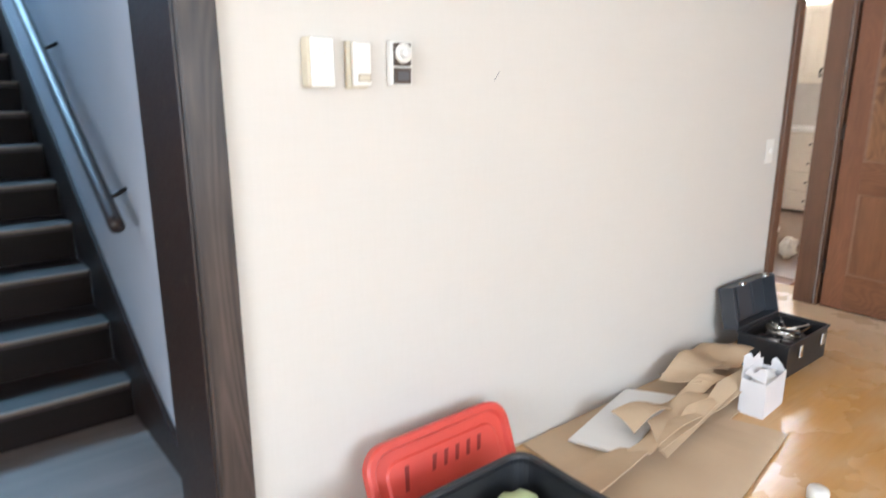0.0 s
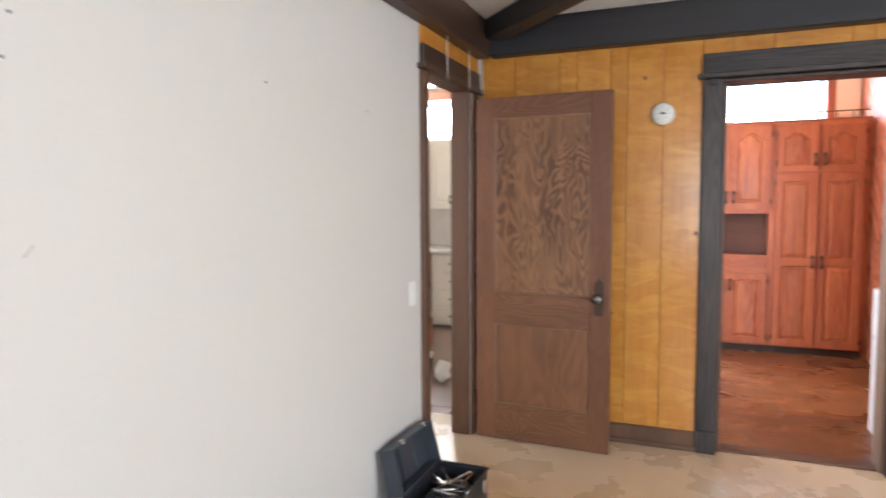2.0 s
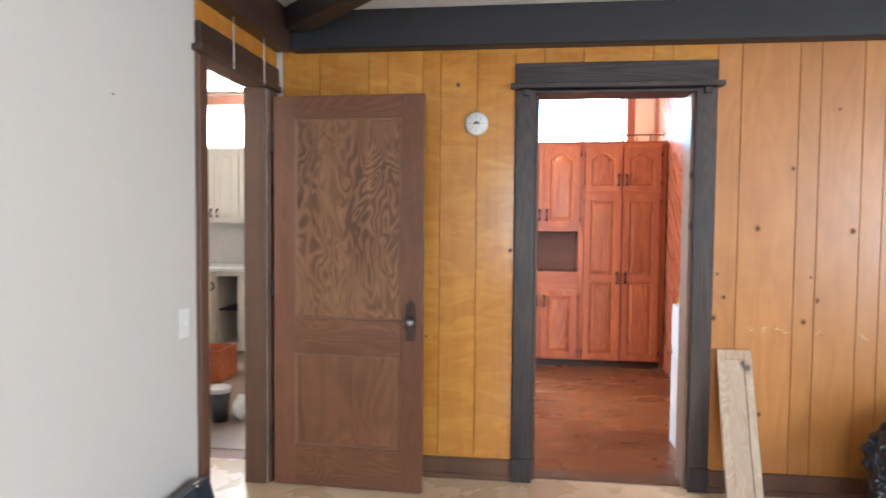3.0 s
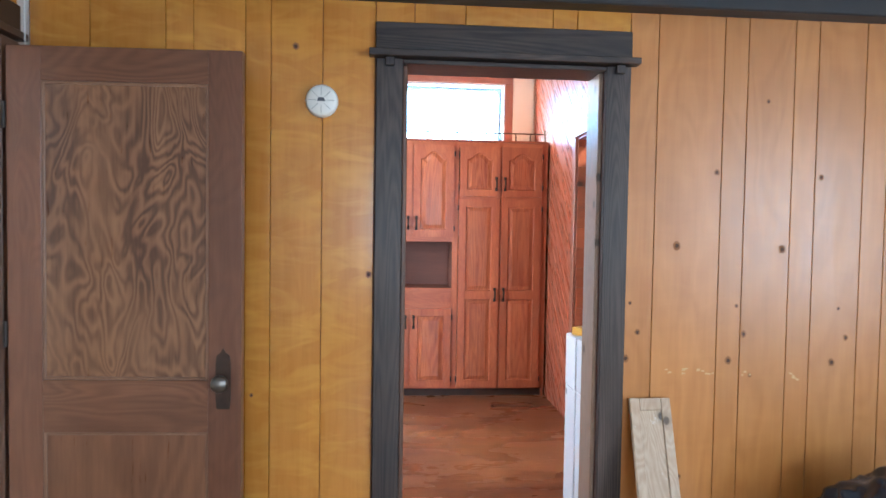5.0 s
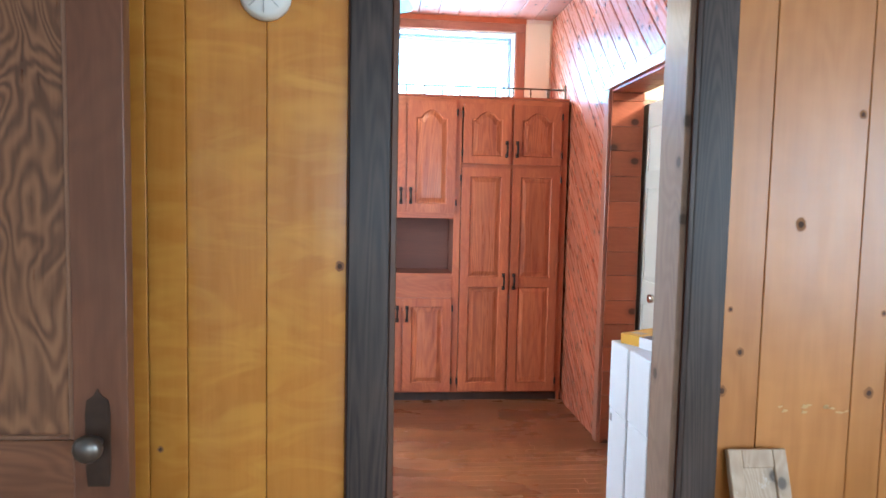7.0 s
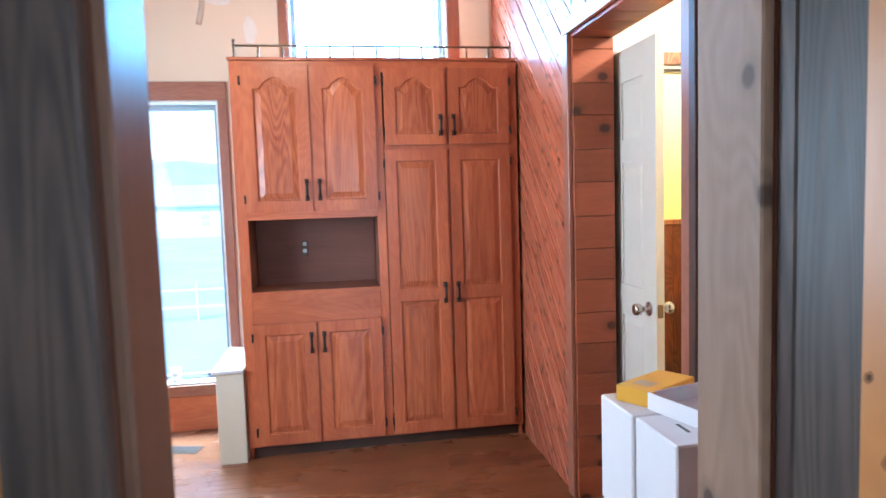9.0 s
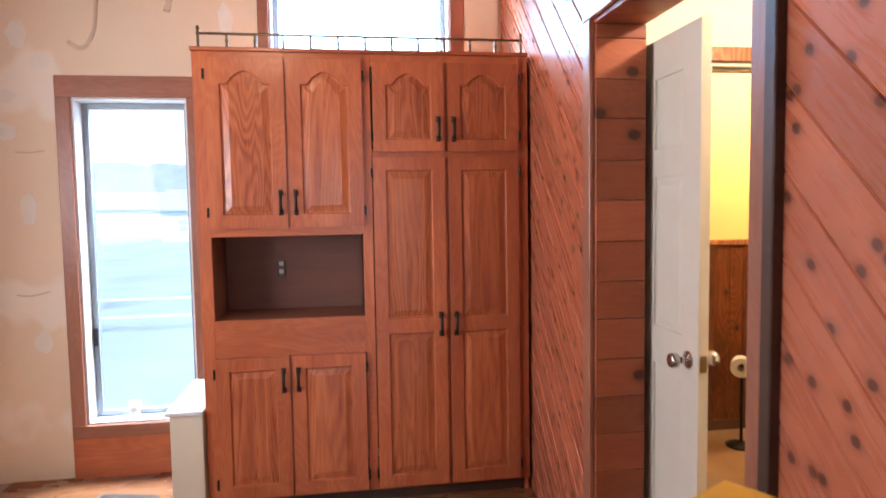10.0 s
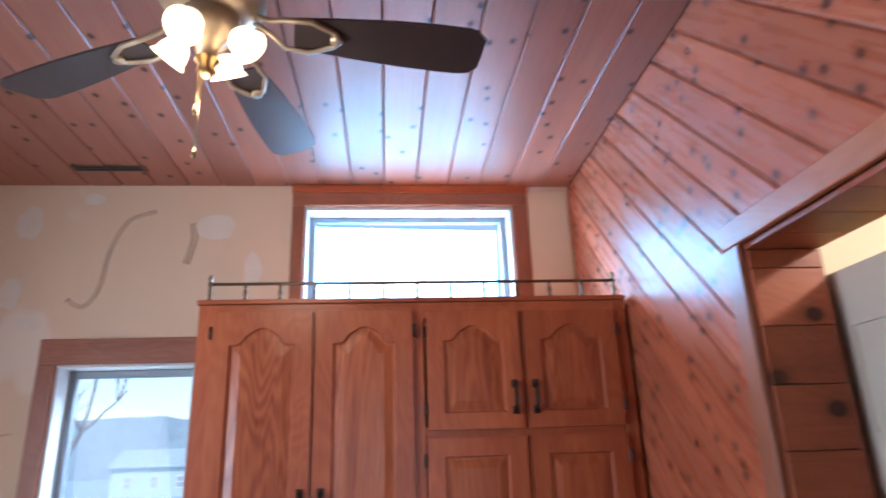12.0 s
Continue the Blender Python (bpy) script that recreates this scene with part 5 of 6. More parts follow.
rings = [[roll.verts.new((r * math.cos(2 * math.pi * k / 28), r * math.sin(2 * math.pi * k / 28), z)) for k in range(28)] for r, z in ((0.02, 0), (0.054, 0), (0.054, 0.1), (0.02, 0.1))]
for a, b in zip(rings, rings[1:] + rings[:1]):
    for k in range(28):
        roll.faces.new((a[k], a[(k + 1) % 28], b[(k + 1) % 28], b[k]))
bmesh.ops.recalc_face_normals(roll, faces=roll.faces)
ob = solid("toilet_roll", roll, M_PAPER, "white toilet roll on the black holder", "toilet roll")
ob.matrix_world = Matrix.Translation((8.32, -2.422, 0.504)) @ Vector((-0.82, 0.57, 0)).to_track_quat("Z", "Y").to_matrix().to_4x4()

# ---------------------------------------------------------------- boxes by the doorway
M_LABEL = plain("grey_label", (0.25, 0.25, 0.26), 0.5)


def carton(label, x0, x1, y0, y1, z0, z1):
    t = thing("shipping_carton", label, "carton", ((x0 + x1) / 2, (y0 + y1) / 2, z0), 0, "stack of white cartons")
    a, b, c = (x1 - x0) / 2, (y1 - y0) / 2, z1 - z0
    part("body", bx(-a, a, -b, b, 0, c, 0.004), M_CARTON, t)
    part("tape", bx(-a + 0.01, a - 0.01, -0.025, 0.025, c, c + 0.0006), M_PAPER, t)
    if z0 < 0.1 and x1 > 5.9:
        part("label", bx(a - 0.035, a - 0.015, b, b + 0.0006, c - 0.05, c - 0.02), M_LABEL, t)
    part("hand_slot", bx(-0.025, 0.025, b - 0.07, b - 0.062, c, c + 0.0008), M_DARKGREY, t, "dark printed hand slot")
    return t


carton("white cardboard carton at the foot of the stack", 5.825, 6.00, -1.085, -0.695, 0.0, 0.62)
carton("white cardboard carton at the foot of the stack", 5.64, 5.82, -1.085, -0.70, 0.0, 0.62)
carton("white cardboard carton on top of the stack", 5.825, 6.00, -1.085, -0.693, 0.622, 0.89)
carton("white cardboard carton on top of the stack", 5.64, 5.82, -1.085, -0.698, 0.622, 0.89)
yb = thing("yellow_box", "flat yellow cardboard box on the white cartons", "box", (5.945, -0.815, 0.891), 30)
part("body", bx(-0.05, 0.05, -0.095, 0.095, 0, 0.04, 0.002), M_BOXYELLOW, yb)
part("label", bx(-0.02, 0.03, 0.02, 0.06, 0.04, 0.0406), M_KRAFT, yb, "brown printed patch")
tray = thing("carton_tray", "shallow white carton tray on the boxes", "tray", (5.79, -0.905, 0.891), 16)
t = bx(-0.11, 0.11, -0.13, 0.13, 0, 0.004)
for dims in ((-0.11, 0.11, -0.13, -0.126, 0.004, 0.04), (-0.11, 0.11, 0.126, 0.13, 0.004, 0.04), (-0.11, -0.106, -0.126, 0.126, 0.004, 0.04), (0.106, 0.11, -0.126, 0.126, 0.004, 0.04)):
    bx(*dims, bm=t)
part("body", t, M_CARTON, tray)
bulb = thing("light_bulb", "light bulb in a paper sleeve lying in the tray", "bulb", (5.80, -0.885, 0.921), -58)
part("sleeve", cyl(0.026, 0.10, pose(0, 0, 0, 0, 90, 0)), M_PAPER, bulb)
part("screw_cap", lathe([(0.014, 0), (0.013, 0.005), (0.014, 0.01), (0.013, 0.015), (0.014, 0.02), (0.013, 0.026), (0.006, 0.032)], 18, pose(0, 0, 0, 0, -90, 0)), M_CHROME, bulb, "bright metal screw cap")

# ---------------------------------------------------------------- windows
def window(name, label, ys, zs, casing, mat_frame, gx, sill=True):
    """Casing inside the room, lining, outer frame and pane."""
    (y0, y1), (z0, z1) = ys, zs
    wn = tagged(new(name), label, kind="structure")
    for side, (a, b) in (("casing", (y0 - casing[0], y0)), ("casing", (y1, y1 + casing[1]))):
        part(side, bx(BX0 - 0.02, BX0 - 0.001, a, b, z0, z1, 0.003), M_PINE_TRIM, wn)
    part("head_casing", bx(BX0 - 0.02, BX0 - 0.001, y0 - casing[0], y1 + casing[1], z1 + 0.0005, z1 + casing[2], 0.003), M_CASING_H, wn)
    if sill:
        part("sill_casing", bx(BX0 - 0.02, BX0 - 0.001, y0 - casing[0], y1 + casing[1], z0 - casing[3], z0 - 0.0005, 0.003), M_CASING_H, wn)
    for dims in ((y0 + 0.001, y0 + 0.012, z0 + 0.013, z1 - 0.013), (y1 - 0.012, y1 - 0.001, z0 + 0.013, z1 - 0.013), (y0 + 0.001, y1 - 0.001, z1 - 0.012, z1 - 0.001), (y0 + 0.001, y1 - 0.001, z0 + 0.001, z0 + 0.012)):
        part("lining", bx(BX0 - 0.002, BX1 - 0.002, *dims, 0.001), M_SILL, wn, "pale window lining")
    f = 0.03
    for dims in ((y0 + 0.013, y0 + 0.013 + f, z0 + 0.014, z1 - 0.014), (y1 - 0.013 - f, y1 - 0.013, z0 + 0.014, z1 - 0.014), (y0 + 0.013 + f, y1 - 0.013 - f, z1 - 0.014 - f, z1 - 0.014), (y0 + 0.013 + f, y1 - 0.013 - f, z0 + 0.014, z0 + 0.014 + f)):
        part("window_frame", bx(gx - 0.02, gx + 0.02, *dims, 0.002), mat_frame, wn)
    pane = part("pane", bx(gx - 0.003, gx + 0.003, y0 + 0.044, y1 - 0.044, z0 + 0.045, z1 - 0.045), M_GLASS, wn)
    pane.visible_shadow = False
    return wn


win1 = window("window_1", "tall window with reddish casing and grey frame", (LW[0], LW[1]), (LW[2], LW[3]), (0.055, 0.072, 0.11, 0.068), M_ALU, BX1 - 0.05)
win2 = window("window_2", "high window above the cupboard", (UW[0], UW[1]), (UW[2], UW[3]), (0.076, 0.056, 0.064, 0.05), M_ALU, BX1 - 0.05)
for k in range(6):
    yk = UW[0] + 0.014 + (UW[1] - UW[0] - 0.028) * k / 6
    part("soffit_board", prism([(yk + 0.0015, UW[3] - 0.0125), (yk + 0.0015, UW[3] - 0.016), (yk + 0.005, UW[3] - 0.019), (yk + (UW[1] - UW[0] - 0.028) / 6 - 0.005, UW[3] - 0.019), (yk + (UW[1] - UW[0] - 0.028) / 6 - 0.0015, UW[3] - 0.016), (yk + (UW[1] - UW[0] - 0.028) / 6 - 0.0015, UW[3] - 0.0125)], "x", BX0 - 0.001, BX1 - 0.072), M_SILL, win2)
win3 = window("window_3", "high kitchen window above the cupboards", (KW[0], KW[1]), (KW[2], KW[3]), (0.05, 0.008, 0.10, 0.03), M_WHITE, BX1 - 0.05, False)
part("mullion", bx(BX1 - 0.07, BX1 - 0.03, 3.64, 3.68, KW[2] + 0.044, KW[3] - 0.044, 0.002), M_WHITE, win3)
part("apron", bx(BX0 - 0.016, BX0 - 0.001, LW[0] - 0.02, LW[1] + 0.072, 0.0, LW[2] - 0.07, 0.002), M_OAK_H, win1, "reddish wood board below the window")
part("casement_stay", bx(BX1 - 0.085, BX1 - 0.071, 0.70, 0.80, LW[2] + 0.03, LW[2] + 0.045, 0.002), M_BRONZE, win1)
part("casement_latch", bx(BX1 - 0.085, BX1 - 0.071, LW[1] - 0.04, LW[1] - 0.02, 0.70, 0.80, 0.003), M_BRONZE, win1)
solid("paper_cup", lathe([(0.024, 0), (0.033, 0.085), (0.031, 0.085), (0.023, 0.006)], 20), M_PAPER, "small white paper cup on the window sill", "cup", (BX1 - 0.115, 0.985, LW[2] + 0.013))
boxed = thing("boxed_duct", "cream boxed-in duct with a white top board", "boxing", (7.995, 0.478, 0.0))
part("body", bx(0, 0.58, 0, 0.145, 0, 0.50, 0.003), M_CREAMBOX, boxed)
part("top_board", bx(-0.012, 0.582, -0.003, 0.165, 0.501, 0.52, 0.003), M_SILL, boxed, "white top board")
setting("trim_corner_panel", bx(BX0 - 0.012, BX0 - 0.001, -1.078, UW[0] - 0.078, 2.18, CEIL - 0.03, 0.002), M_CREAM, "narrow cream panel beside the high window")
setting("trim_ceiling", bx(BX0 - 0.021, BX0 - 0.001, UW[0] - 0.08, UW[1] + 0.06, UW[3] + 0.0655, CEIL - 0.001, 0.002), M_OAK_H)
vent = thing("floor_register", "brown metal floor register with louvres", "register", (8.285, 0.93, 0.0), -14)
part("frame", bx(-0.055, 0.055, -0.155, 0.155, 0.004, 0.008, 0.001), M_LOUVRE, vent)
part("well", bx(-0.042, 0.042, -0.14, 0.14, 0.008, 0.0088), M_BLACK, vent)
for k in range(16):
    part("louvre", bx(-0.042, 0.042, -0.137 + k * 0.0175, -0.130 + k * 0.0175, 0.0088, 0.012), M_LOUVRE, vent)
cv = thing("ceiling_register", "brown metal register set in the pine ceiling", "register", (8.42, 1.02, CEIL), 0)
part("frame", bx(-0.025, 0.025, -0.16, 0.16, -0.006, -0.001, 0.002), M_LOUVRE, cv)
for k in range(2):
    part("louvre", bx(-0.017 + k * 0.02, -0.005 + k * 0.02, -0.14, 0.14, -0.010, -0.006), M_BLACK, cv)

# ---------------------------------------------------------------- ceiling fan
fan = thing("ceiling_fan", "ceiling fan with dark wooden blades and lit glass shades", "ceiling fan", (7.10, 0.235, 0.0))
part("canopy", lathe([(0.075, CEIL), (0.075, CEIL - 0.03), (0.04, CEIL - 0.06), (0.02, CEIL - 0.07)], 28), M_ANTIQUE, fan)
part("motor", lathe([(0.03, CEIL - 0.07), (0.09, CEIL - 0.085), (0.125, CEIL - 0.12), (0.13, CEIL - 0.17), (0.11, CEIL - 0.205), (0.07, CEIL - 0.22)], 36), M_ANTIQUE, fan)
part("light_fitter", lathe([(0.07, CEIL - 0.22), (0.072, CEIL - 0.25), (0.055, CEIL - 0.275), (0.03, CEIL - 0.30), (0.022, CEIL - 0.33)], 28), M_ANTIQUE, fan)
part("finial", lathe([(0.022, CEIL - 0.33), (0.03, CEIL - 0.34), (0.018, CEIL - 0.355), (0.024, CEIL - 0.37), (0.008, CEIL - 0.39)], 20), M_BRASS, fan)
BZ = 2.635
for k in range(5):
    a = radians(-10 + 72 * k)
    bl = bmesh.new()
    n = 20
    top, bot = [], []
    for i in range(n + 1):
        u = i / n
        r = 0.20 + 0.49 * u
        half = 0.046 + 0.032 * math.sin(min(1, u * 1.25) * math.pi / 2)
        if u > 0.9:
            half *= math.sqrt(max(0.02, 1 - ((u - 0.9) / 0.1) ** 2 * 0.62))
        top.append((r, half))
        bot.append((r, -half))
    prism(top + bot[::-1], "z", -0.0035, 0.0035, bm=bl)
    bmesh.ops.transform(bl, matrix=pose(0, 0, BZ, 0, 0, math.degrees(a)) @ pose(0, 0, 0, -11, 0, 0), verts=bl.verts)
    blade = part("blade", bl, M_BLADE, fan)
    arm = bmesh.new()
    for sgn in (-1, 1):
        sweep([(0.10, 0.012 * sgn, 0.035), (0.14, 0.02 * sgn, 0.012), (0.18, 0.045 * sgn, -0.008), (0.24, 0.05 * sgn, -0.010), (0.30, 0.022 * sgn, -0.010), (0.315, 0.0, -0.010)], 0.007, 8, bm=arm)
    lathe([(0.016, -0.016), (0.016, -0.004)], 14, Matrix.Translation((0.305, 0, 0)), bm=arm)
    bmesh.ops.transform(arm, matrix=pose(0, 0, BZ, 0, 0, math.degrees(a)) @ pose(0, 0, 0, -11, 0, 0), verts=arm.verts)
    part("blade_arm", arm, M_ANTIQUE, fan, "cast scrolled blade arm")
for k, ang in enumerate((75, 165, 255, 345)):
    c_, s_ = math.cos(radians(ang)), math.sin(radians(ang))
    part("lamp_arm", sweep([(0.05 * c_, 0.05 * s_, CEIL - 0.26), (0.062 * c_, 0.062 * s_, CEIL - 0.264), (0.072 * c_, 0.072 * s_, CEIL - 0.275)], 0.007), M_ANTIQUE, fan)
    m = Matrix.Translation((0.07 * c_, 0.07 * s_, CEIL - 0.273)) @ Vector((c_ * 0.62, s_ * 0.62, -0.78)).to_track_quat("Z", "Y").to_matrix().to_4x4()
    sh = part("shade", lathe([(0.014, 0.0), (0.022, 0.006), (0.032, 0.018), (0.037, 0.034), (0.038, 0.048), (0.046, 0.060), (0.043, 0.060), (0.033, 0.046)], 24, m), M_SHADE, fan, "lit frosted glass shade")
for dx, ln in ((0.0, 0.20), (-0.02, 0.10)):
    chain = part("pull_chain", sweep([(dx, 0.01, CEIL - 0.37), (dx, 0.01, CEIL - 0.37 - ln)], 0.0022, 6), M_BRASS, fan, "thin brass pull chain")
    part("fob", lathe([(0.003, CEIL - 0.40 - ln), (0.007, CEIL - 0.39 - ln), (0.003, CEIL - 0.37 - ln)], 10, Matrix.Translation((dx, 0.01, 0))), M_BRASS, chain)

# ---------------------------------------------------------------- kitchen beyond the doorway
M_KIT = plain("cream_cabinet_paint", (0.74, 0.68, 0.58), 0.45, 0, 0.08)


def kitchen_unit(name, label, x0, y0, y1, z0, z1, doors, open_door=False):
    t = thing(name, label, "cabinet", (x0, y0, z0), 0, "cream kitchen cabinets")
    wd_, h = y1 - y0, z1 - z0
    depth = BX0 - 0.002 - x0
    if open_door:
        c = bx(0.02, depth, 0, 0.018, 0, h)
        bx(0.02, depth, wd_ - 0.018, wd_, 0, h, bm=c)
        bx(0.02, depth, 0.018, wd_ - 0.018, 0, 0.06, bm=c)
        bx(0.02, depth, 0.018, wd_ - 0.018, h - 0.05, h, bm=c)
        part("body", c, M_KIT, t)
        # shade inside the open cabinet is painted as a black back and shelf
        part("back_panel", bx(depth - 0.02, depth - 0.01, 0.018, wd_ - 0.018, 0.06, h - 0.05), M_BLACK, t, "cabinet back blacked in for the shade inside")
        part("shelf", bx(0.06, depth - 0.02, 0.018, wd_ - 0.018, h * 0.5, h * 0.5 + 0.018), M_BLACK, t)
    else:
        part("body", bx(0.02, depth, 0, wd_, 0, h, 0.002), M_KIT, t)
    for k in range(doors):
        dw = wd_ / doors
        fr, pns = panel_door(dw - 0.008, h - 0.02, [(0.06, h - 0.08)], 0.0, frame_w=0.055)
        d = part("door", fr, M_KIT, t)
        d.location = (0, k * dw + 0.004, 0.01)
        if open_door:
            d.location = (0.0, wd_ - 0.01, 0.01)
            d.rotation_euler = (0, 0, radians(105))
        for pn in pns:
            part("panel", pn, M_KIT, d)
        hd = part("handle", pull(0.09), M_BRONZE, d, "dark bar handle")
        hd.location = (0, 0.03 if k % 2 else dw - 0.04, 0.05 if z0 > 1 else h - 0.19)
    return t


kitchen_unit("wall_cabinet", "cream painted kitchen wall cabinet with a panelled door", 8.26, 2.70, 3.24, 1.36, 2.15, 2)
kitchen_unit("wall_cabinet", "cream painted kitchen wall cabinet with a panelled door", 8.26, 3.245, 3.79, 1.36, 2.15, 2)
kitchen_unit("base_cabinet", "cream kitchen base cabinet with its door hanging open", 8.06, 3.16, 3.42, 0.03, 0.86, 1, True)
kitchen_unit("base_cabinet", "cream kitchen base cabinet", 8.06, 3.425, 4.0, 0.03, 0.86, 2)
kb = thing("drawer_cabinet", "cream kitchen drawer cabinet", "cabinet", (8.06, 2.70, 0.03), 0, "cream kitchen cabinets")
part("body", bx(0.02, BX0 - 8.062, 0, 0.455, 0, 0.83, 0.002), M_KIT, kb)
for k in range(4):
    dr = part("drawer_front", bx(0, 0.019, 0.01, 0.445, 0.02 + k * 0.2, 0.20 + k * 0.2, 0.004), M_KIT, kb)
    part("handle", lathe([(0.006, 0), (0.006, 0.012), (0.013, 0.018), (0.008, 0.026)], 14, pose(0, 0.228, 0.11 + k * 0.2, 0, -90, 0)), M_BRONZE, dr)
solid("worktop", bx(8.02, BX0 - 0.002, 2.65, 4.0, 0.861, 0.905, 0.008), M_WHITE, "white kitchen worktop on the base cabinets", "worktop")
solid("backsplash", bx(BX0 - 0.016, BX0 - 0.002, 2.65, 4.0, 0.906, 1.358, 0.001), plain("pale_tile", (0.60, 0.55, 0.50), 0.4), "pale kitchen backsplash panel", "backsplash")
setting("trim_kitchen_panel", bx(BX0 - 0.014, BX0 - 0.001, 3.80, 4.6, 2.16, 2.795, 0.002), M_TRIM_OAK, "orange-brown wood panel beside the kitchen window")
setting("floor_kitchen", bx(5.44, BX0 - 0.003, 1.852, 4.998, 0.0005, 0.005), plain("kitchen_vinyl", (0.30, 0.215, 0.165), 0.35, 0, 0.3, 4.0), "grey-brown kitchen vinyl floor")
bin_ = thing("waste_bin", "dark grey waste bin with a white liner", "bin", (5.95, 2.33, 0.006))
part("body", lathe([(0.055, 0.0), (0.072, 0.22), (0.068, 0.22), (0.05, 0.01)], 24), M_BLACK, bin_)
part("liner", lathe([(0.071, 0.20), (0.078, 0.235), (0.068, 0.24), (0.06, 0.21)], 24), M_PAPER, bin_, "white bin liner")
sk = crumpled((0.07, 0.06, 0.08), 6.0, 0.4)
solid("plastic_bag", sk, M_PLASTIC, "crumpled white plastic bag on the kitchen floor", "bag", (6.02, 2.20, 0.086))
st = thing("wooden_crate", "small brown wooden crate on the kitchen floor", "crate", (6.9, 2.80, 0.0))
for dims in ((0, 0.34, 0, 0.02, 0, 0.28), (0, 0.34, 0.24, 0.26, 0, 0.28), (0, 0.02, 0.02, 0.24, 0, 0.28), (0.32, 0.34, 0.02, 0.24, 0, 0.28), (0.02, 0.32, 0.02, 0.24, 0, 0.02)):
    part("side", bx(*dims, 0.002), M_OAK_H, st)

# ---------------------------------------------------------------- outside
# pale blue haze of distance painted into ground, hill, house and fence colours
M_GROUND = plain("hazy_ground", (0.40, 0.56, 0.62), 0.9, 0, 0.25, 0.3)
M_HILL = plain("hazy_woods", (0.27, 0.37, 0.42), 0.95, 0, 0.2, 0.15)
M_SIDING = plain("hazy_siding", (0.48, 0.60, 0.66), 0.7, 0, 0.08, 1.0)
M_ROOF = plain("hazy_roof", (0.38, 0.50, 0.57), 0.8, 0, 0.15, 1.0)
M_FARPANE = plain("hazy_far_glass", (0.36, 0.42, 0.47), 0.3)
M_BARK = plain("grey_bark", (0.30, 0.28, 0.28), 0.9, 0, 0.3, 8.0, 0.4, 40.0)
GZ = -1.6
gr = bmesh.new()
gv = [[gr.verts.new((x, y, GZ)) for y in (-3000, -60, -12, 0, 12, 60, 3000)] for x in (-3000, -60, 8.9, 20, 35, 60, 120, 400, 3000)]
for a, b in zip(gv, gv[1:]):
    for k in range(6):
        gr.faces.new((a[k], b[k], b[k + 1], a[k + 1]))
setting("ground", gr, M_GROUND, "wintry ground in hazy pale blue")
hill = bmesh.new()
n = 90
front = [hill.verts.new((230, -320 + 7.2 * k, GZ)) for k in range(n)]
ridge = [hill.verts.new((260 + 6 * noise.noise(Vector((k * 0.21, 0, 0))), -320 + 7.2 * k, 17 + 9 * noise.noise(Vector((k * 0.06, 3, 0))) + 1.6 * noise.noise(Vector((k * 0.9, 8, 0))))) for k in range(n)]
rear = [hill.verts.new((420, -320 + 7.2 * k, GZ)) for k in range(n)]
for k in range(n - 1):
    hill.faces.new((front[k], front[k + 1], ridge[k + 1], ridge[k]))
    hill.faces.new((ridge[k], ridge[k + 1], rear[k + 1], rear[k]))
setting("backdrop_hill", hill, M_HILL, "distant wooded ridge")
for (hx, hy, hw_, hd_, hh_) in ((70, 12.5, 10.0, 8.0, 3.0), (88, 27, 10, 8, 3.2), (105, -2, 11, 8, 3.4)):
    hs = thing("house", "sided house with a gable roof in hazy pale blue", "house", (hx, hy, GZ), 0, "houses outside")
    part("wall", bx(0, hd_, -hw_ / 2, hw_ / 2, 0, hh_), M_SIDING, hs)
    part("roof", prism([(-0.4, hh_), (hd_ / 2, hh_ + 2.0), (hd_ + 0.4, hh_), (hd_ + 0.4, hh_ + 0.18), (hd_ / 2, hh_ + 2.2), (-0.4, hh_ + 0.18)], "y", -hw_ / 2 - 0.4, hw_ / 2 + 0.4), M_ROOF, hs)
    for yy in (-hw_ * 0.3, 0.0, hw_ * 0.3):
        wnd = part("window", bx(-0.06, 0.0, yy - 0.5, yy + 0.5, 0.9, 2.3, 0.01), M_WHITE, hs)
        for z0 in (0.98, 1.63):
            part("pane", bx(-0.07, -0.061, yy - 0.42, yy + 0.42, z0, z0 + 0.58), M_FARPANE, wnd)
# garden fence
fence = tagged(new("fence"), "low timber fence outside the window in hazy pale blue", "fence")
for k in range(9):
    part("post", bx(21.97, 22.03, -6 + k * 2.4, -5.94 + k * 2.4, GZ, GZ + 1.0), M_SIDING, fence)
for zz in (0.35, 0.8):
    part("slat", bx(21.94, 21.97, -6.2, 13.4, GZ + zz, GZ + zz + 0.06), M_SIDING, fence)
# bare tree
tree = thing("bare_tree", "leafless winter tree with fine branches", "tree", (24.0, 8.4, GZ))
tw = bmesh.new()
rr = random.Random(21)


def limb(p, d, r, ln, depth):
    pts, q, e = [p], p.copy(), d.copy()
    for k in range(4):
        e = (e + Vector((rr.uniform(-.22, .22), rr.uniform(-.22, .22), rr.uniform(-.05, .2)))).normalized()
        q = q + e * ln / 4
        pts.append(q.copy())
    for a in range(4):
        seg = (pts[a + 1] - pts[a])
        m = Matrix.Translation(pts[a]) @ seg.to_track_quat("Z", "Y").to_matrix().to_4x4()
        cyl(r * (1 - 0.15 * a), seg.length * 1.03, m, r * (1 - 0.15 * (a + 1)), 6 if depth > 1 else 4, bm=tw)
    if depth:
        for k in range(3 if depth > 1 else 4):
            at = pts[rr.choice((2, 3, 4))]
            limb(at, (e + Vector((rr.uniform(-.9, .9), rr.uniform(-.9, .9), rr.uniform(-.1, .6)))).normalized(), r * 0.5, ln * 0.68, depth - 1)


limb(Vector((0, 0, 0)), Vector((0, 0, 1)), 0.16, 3.2, 4)
part("trunk", tw, M_BARK, tree)

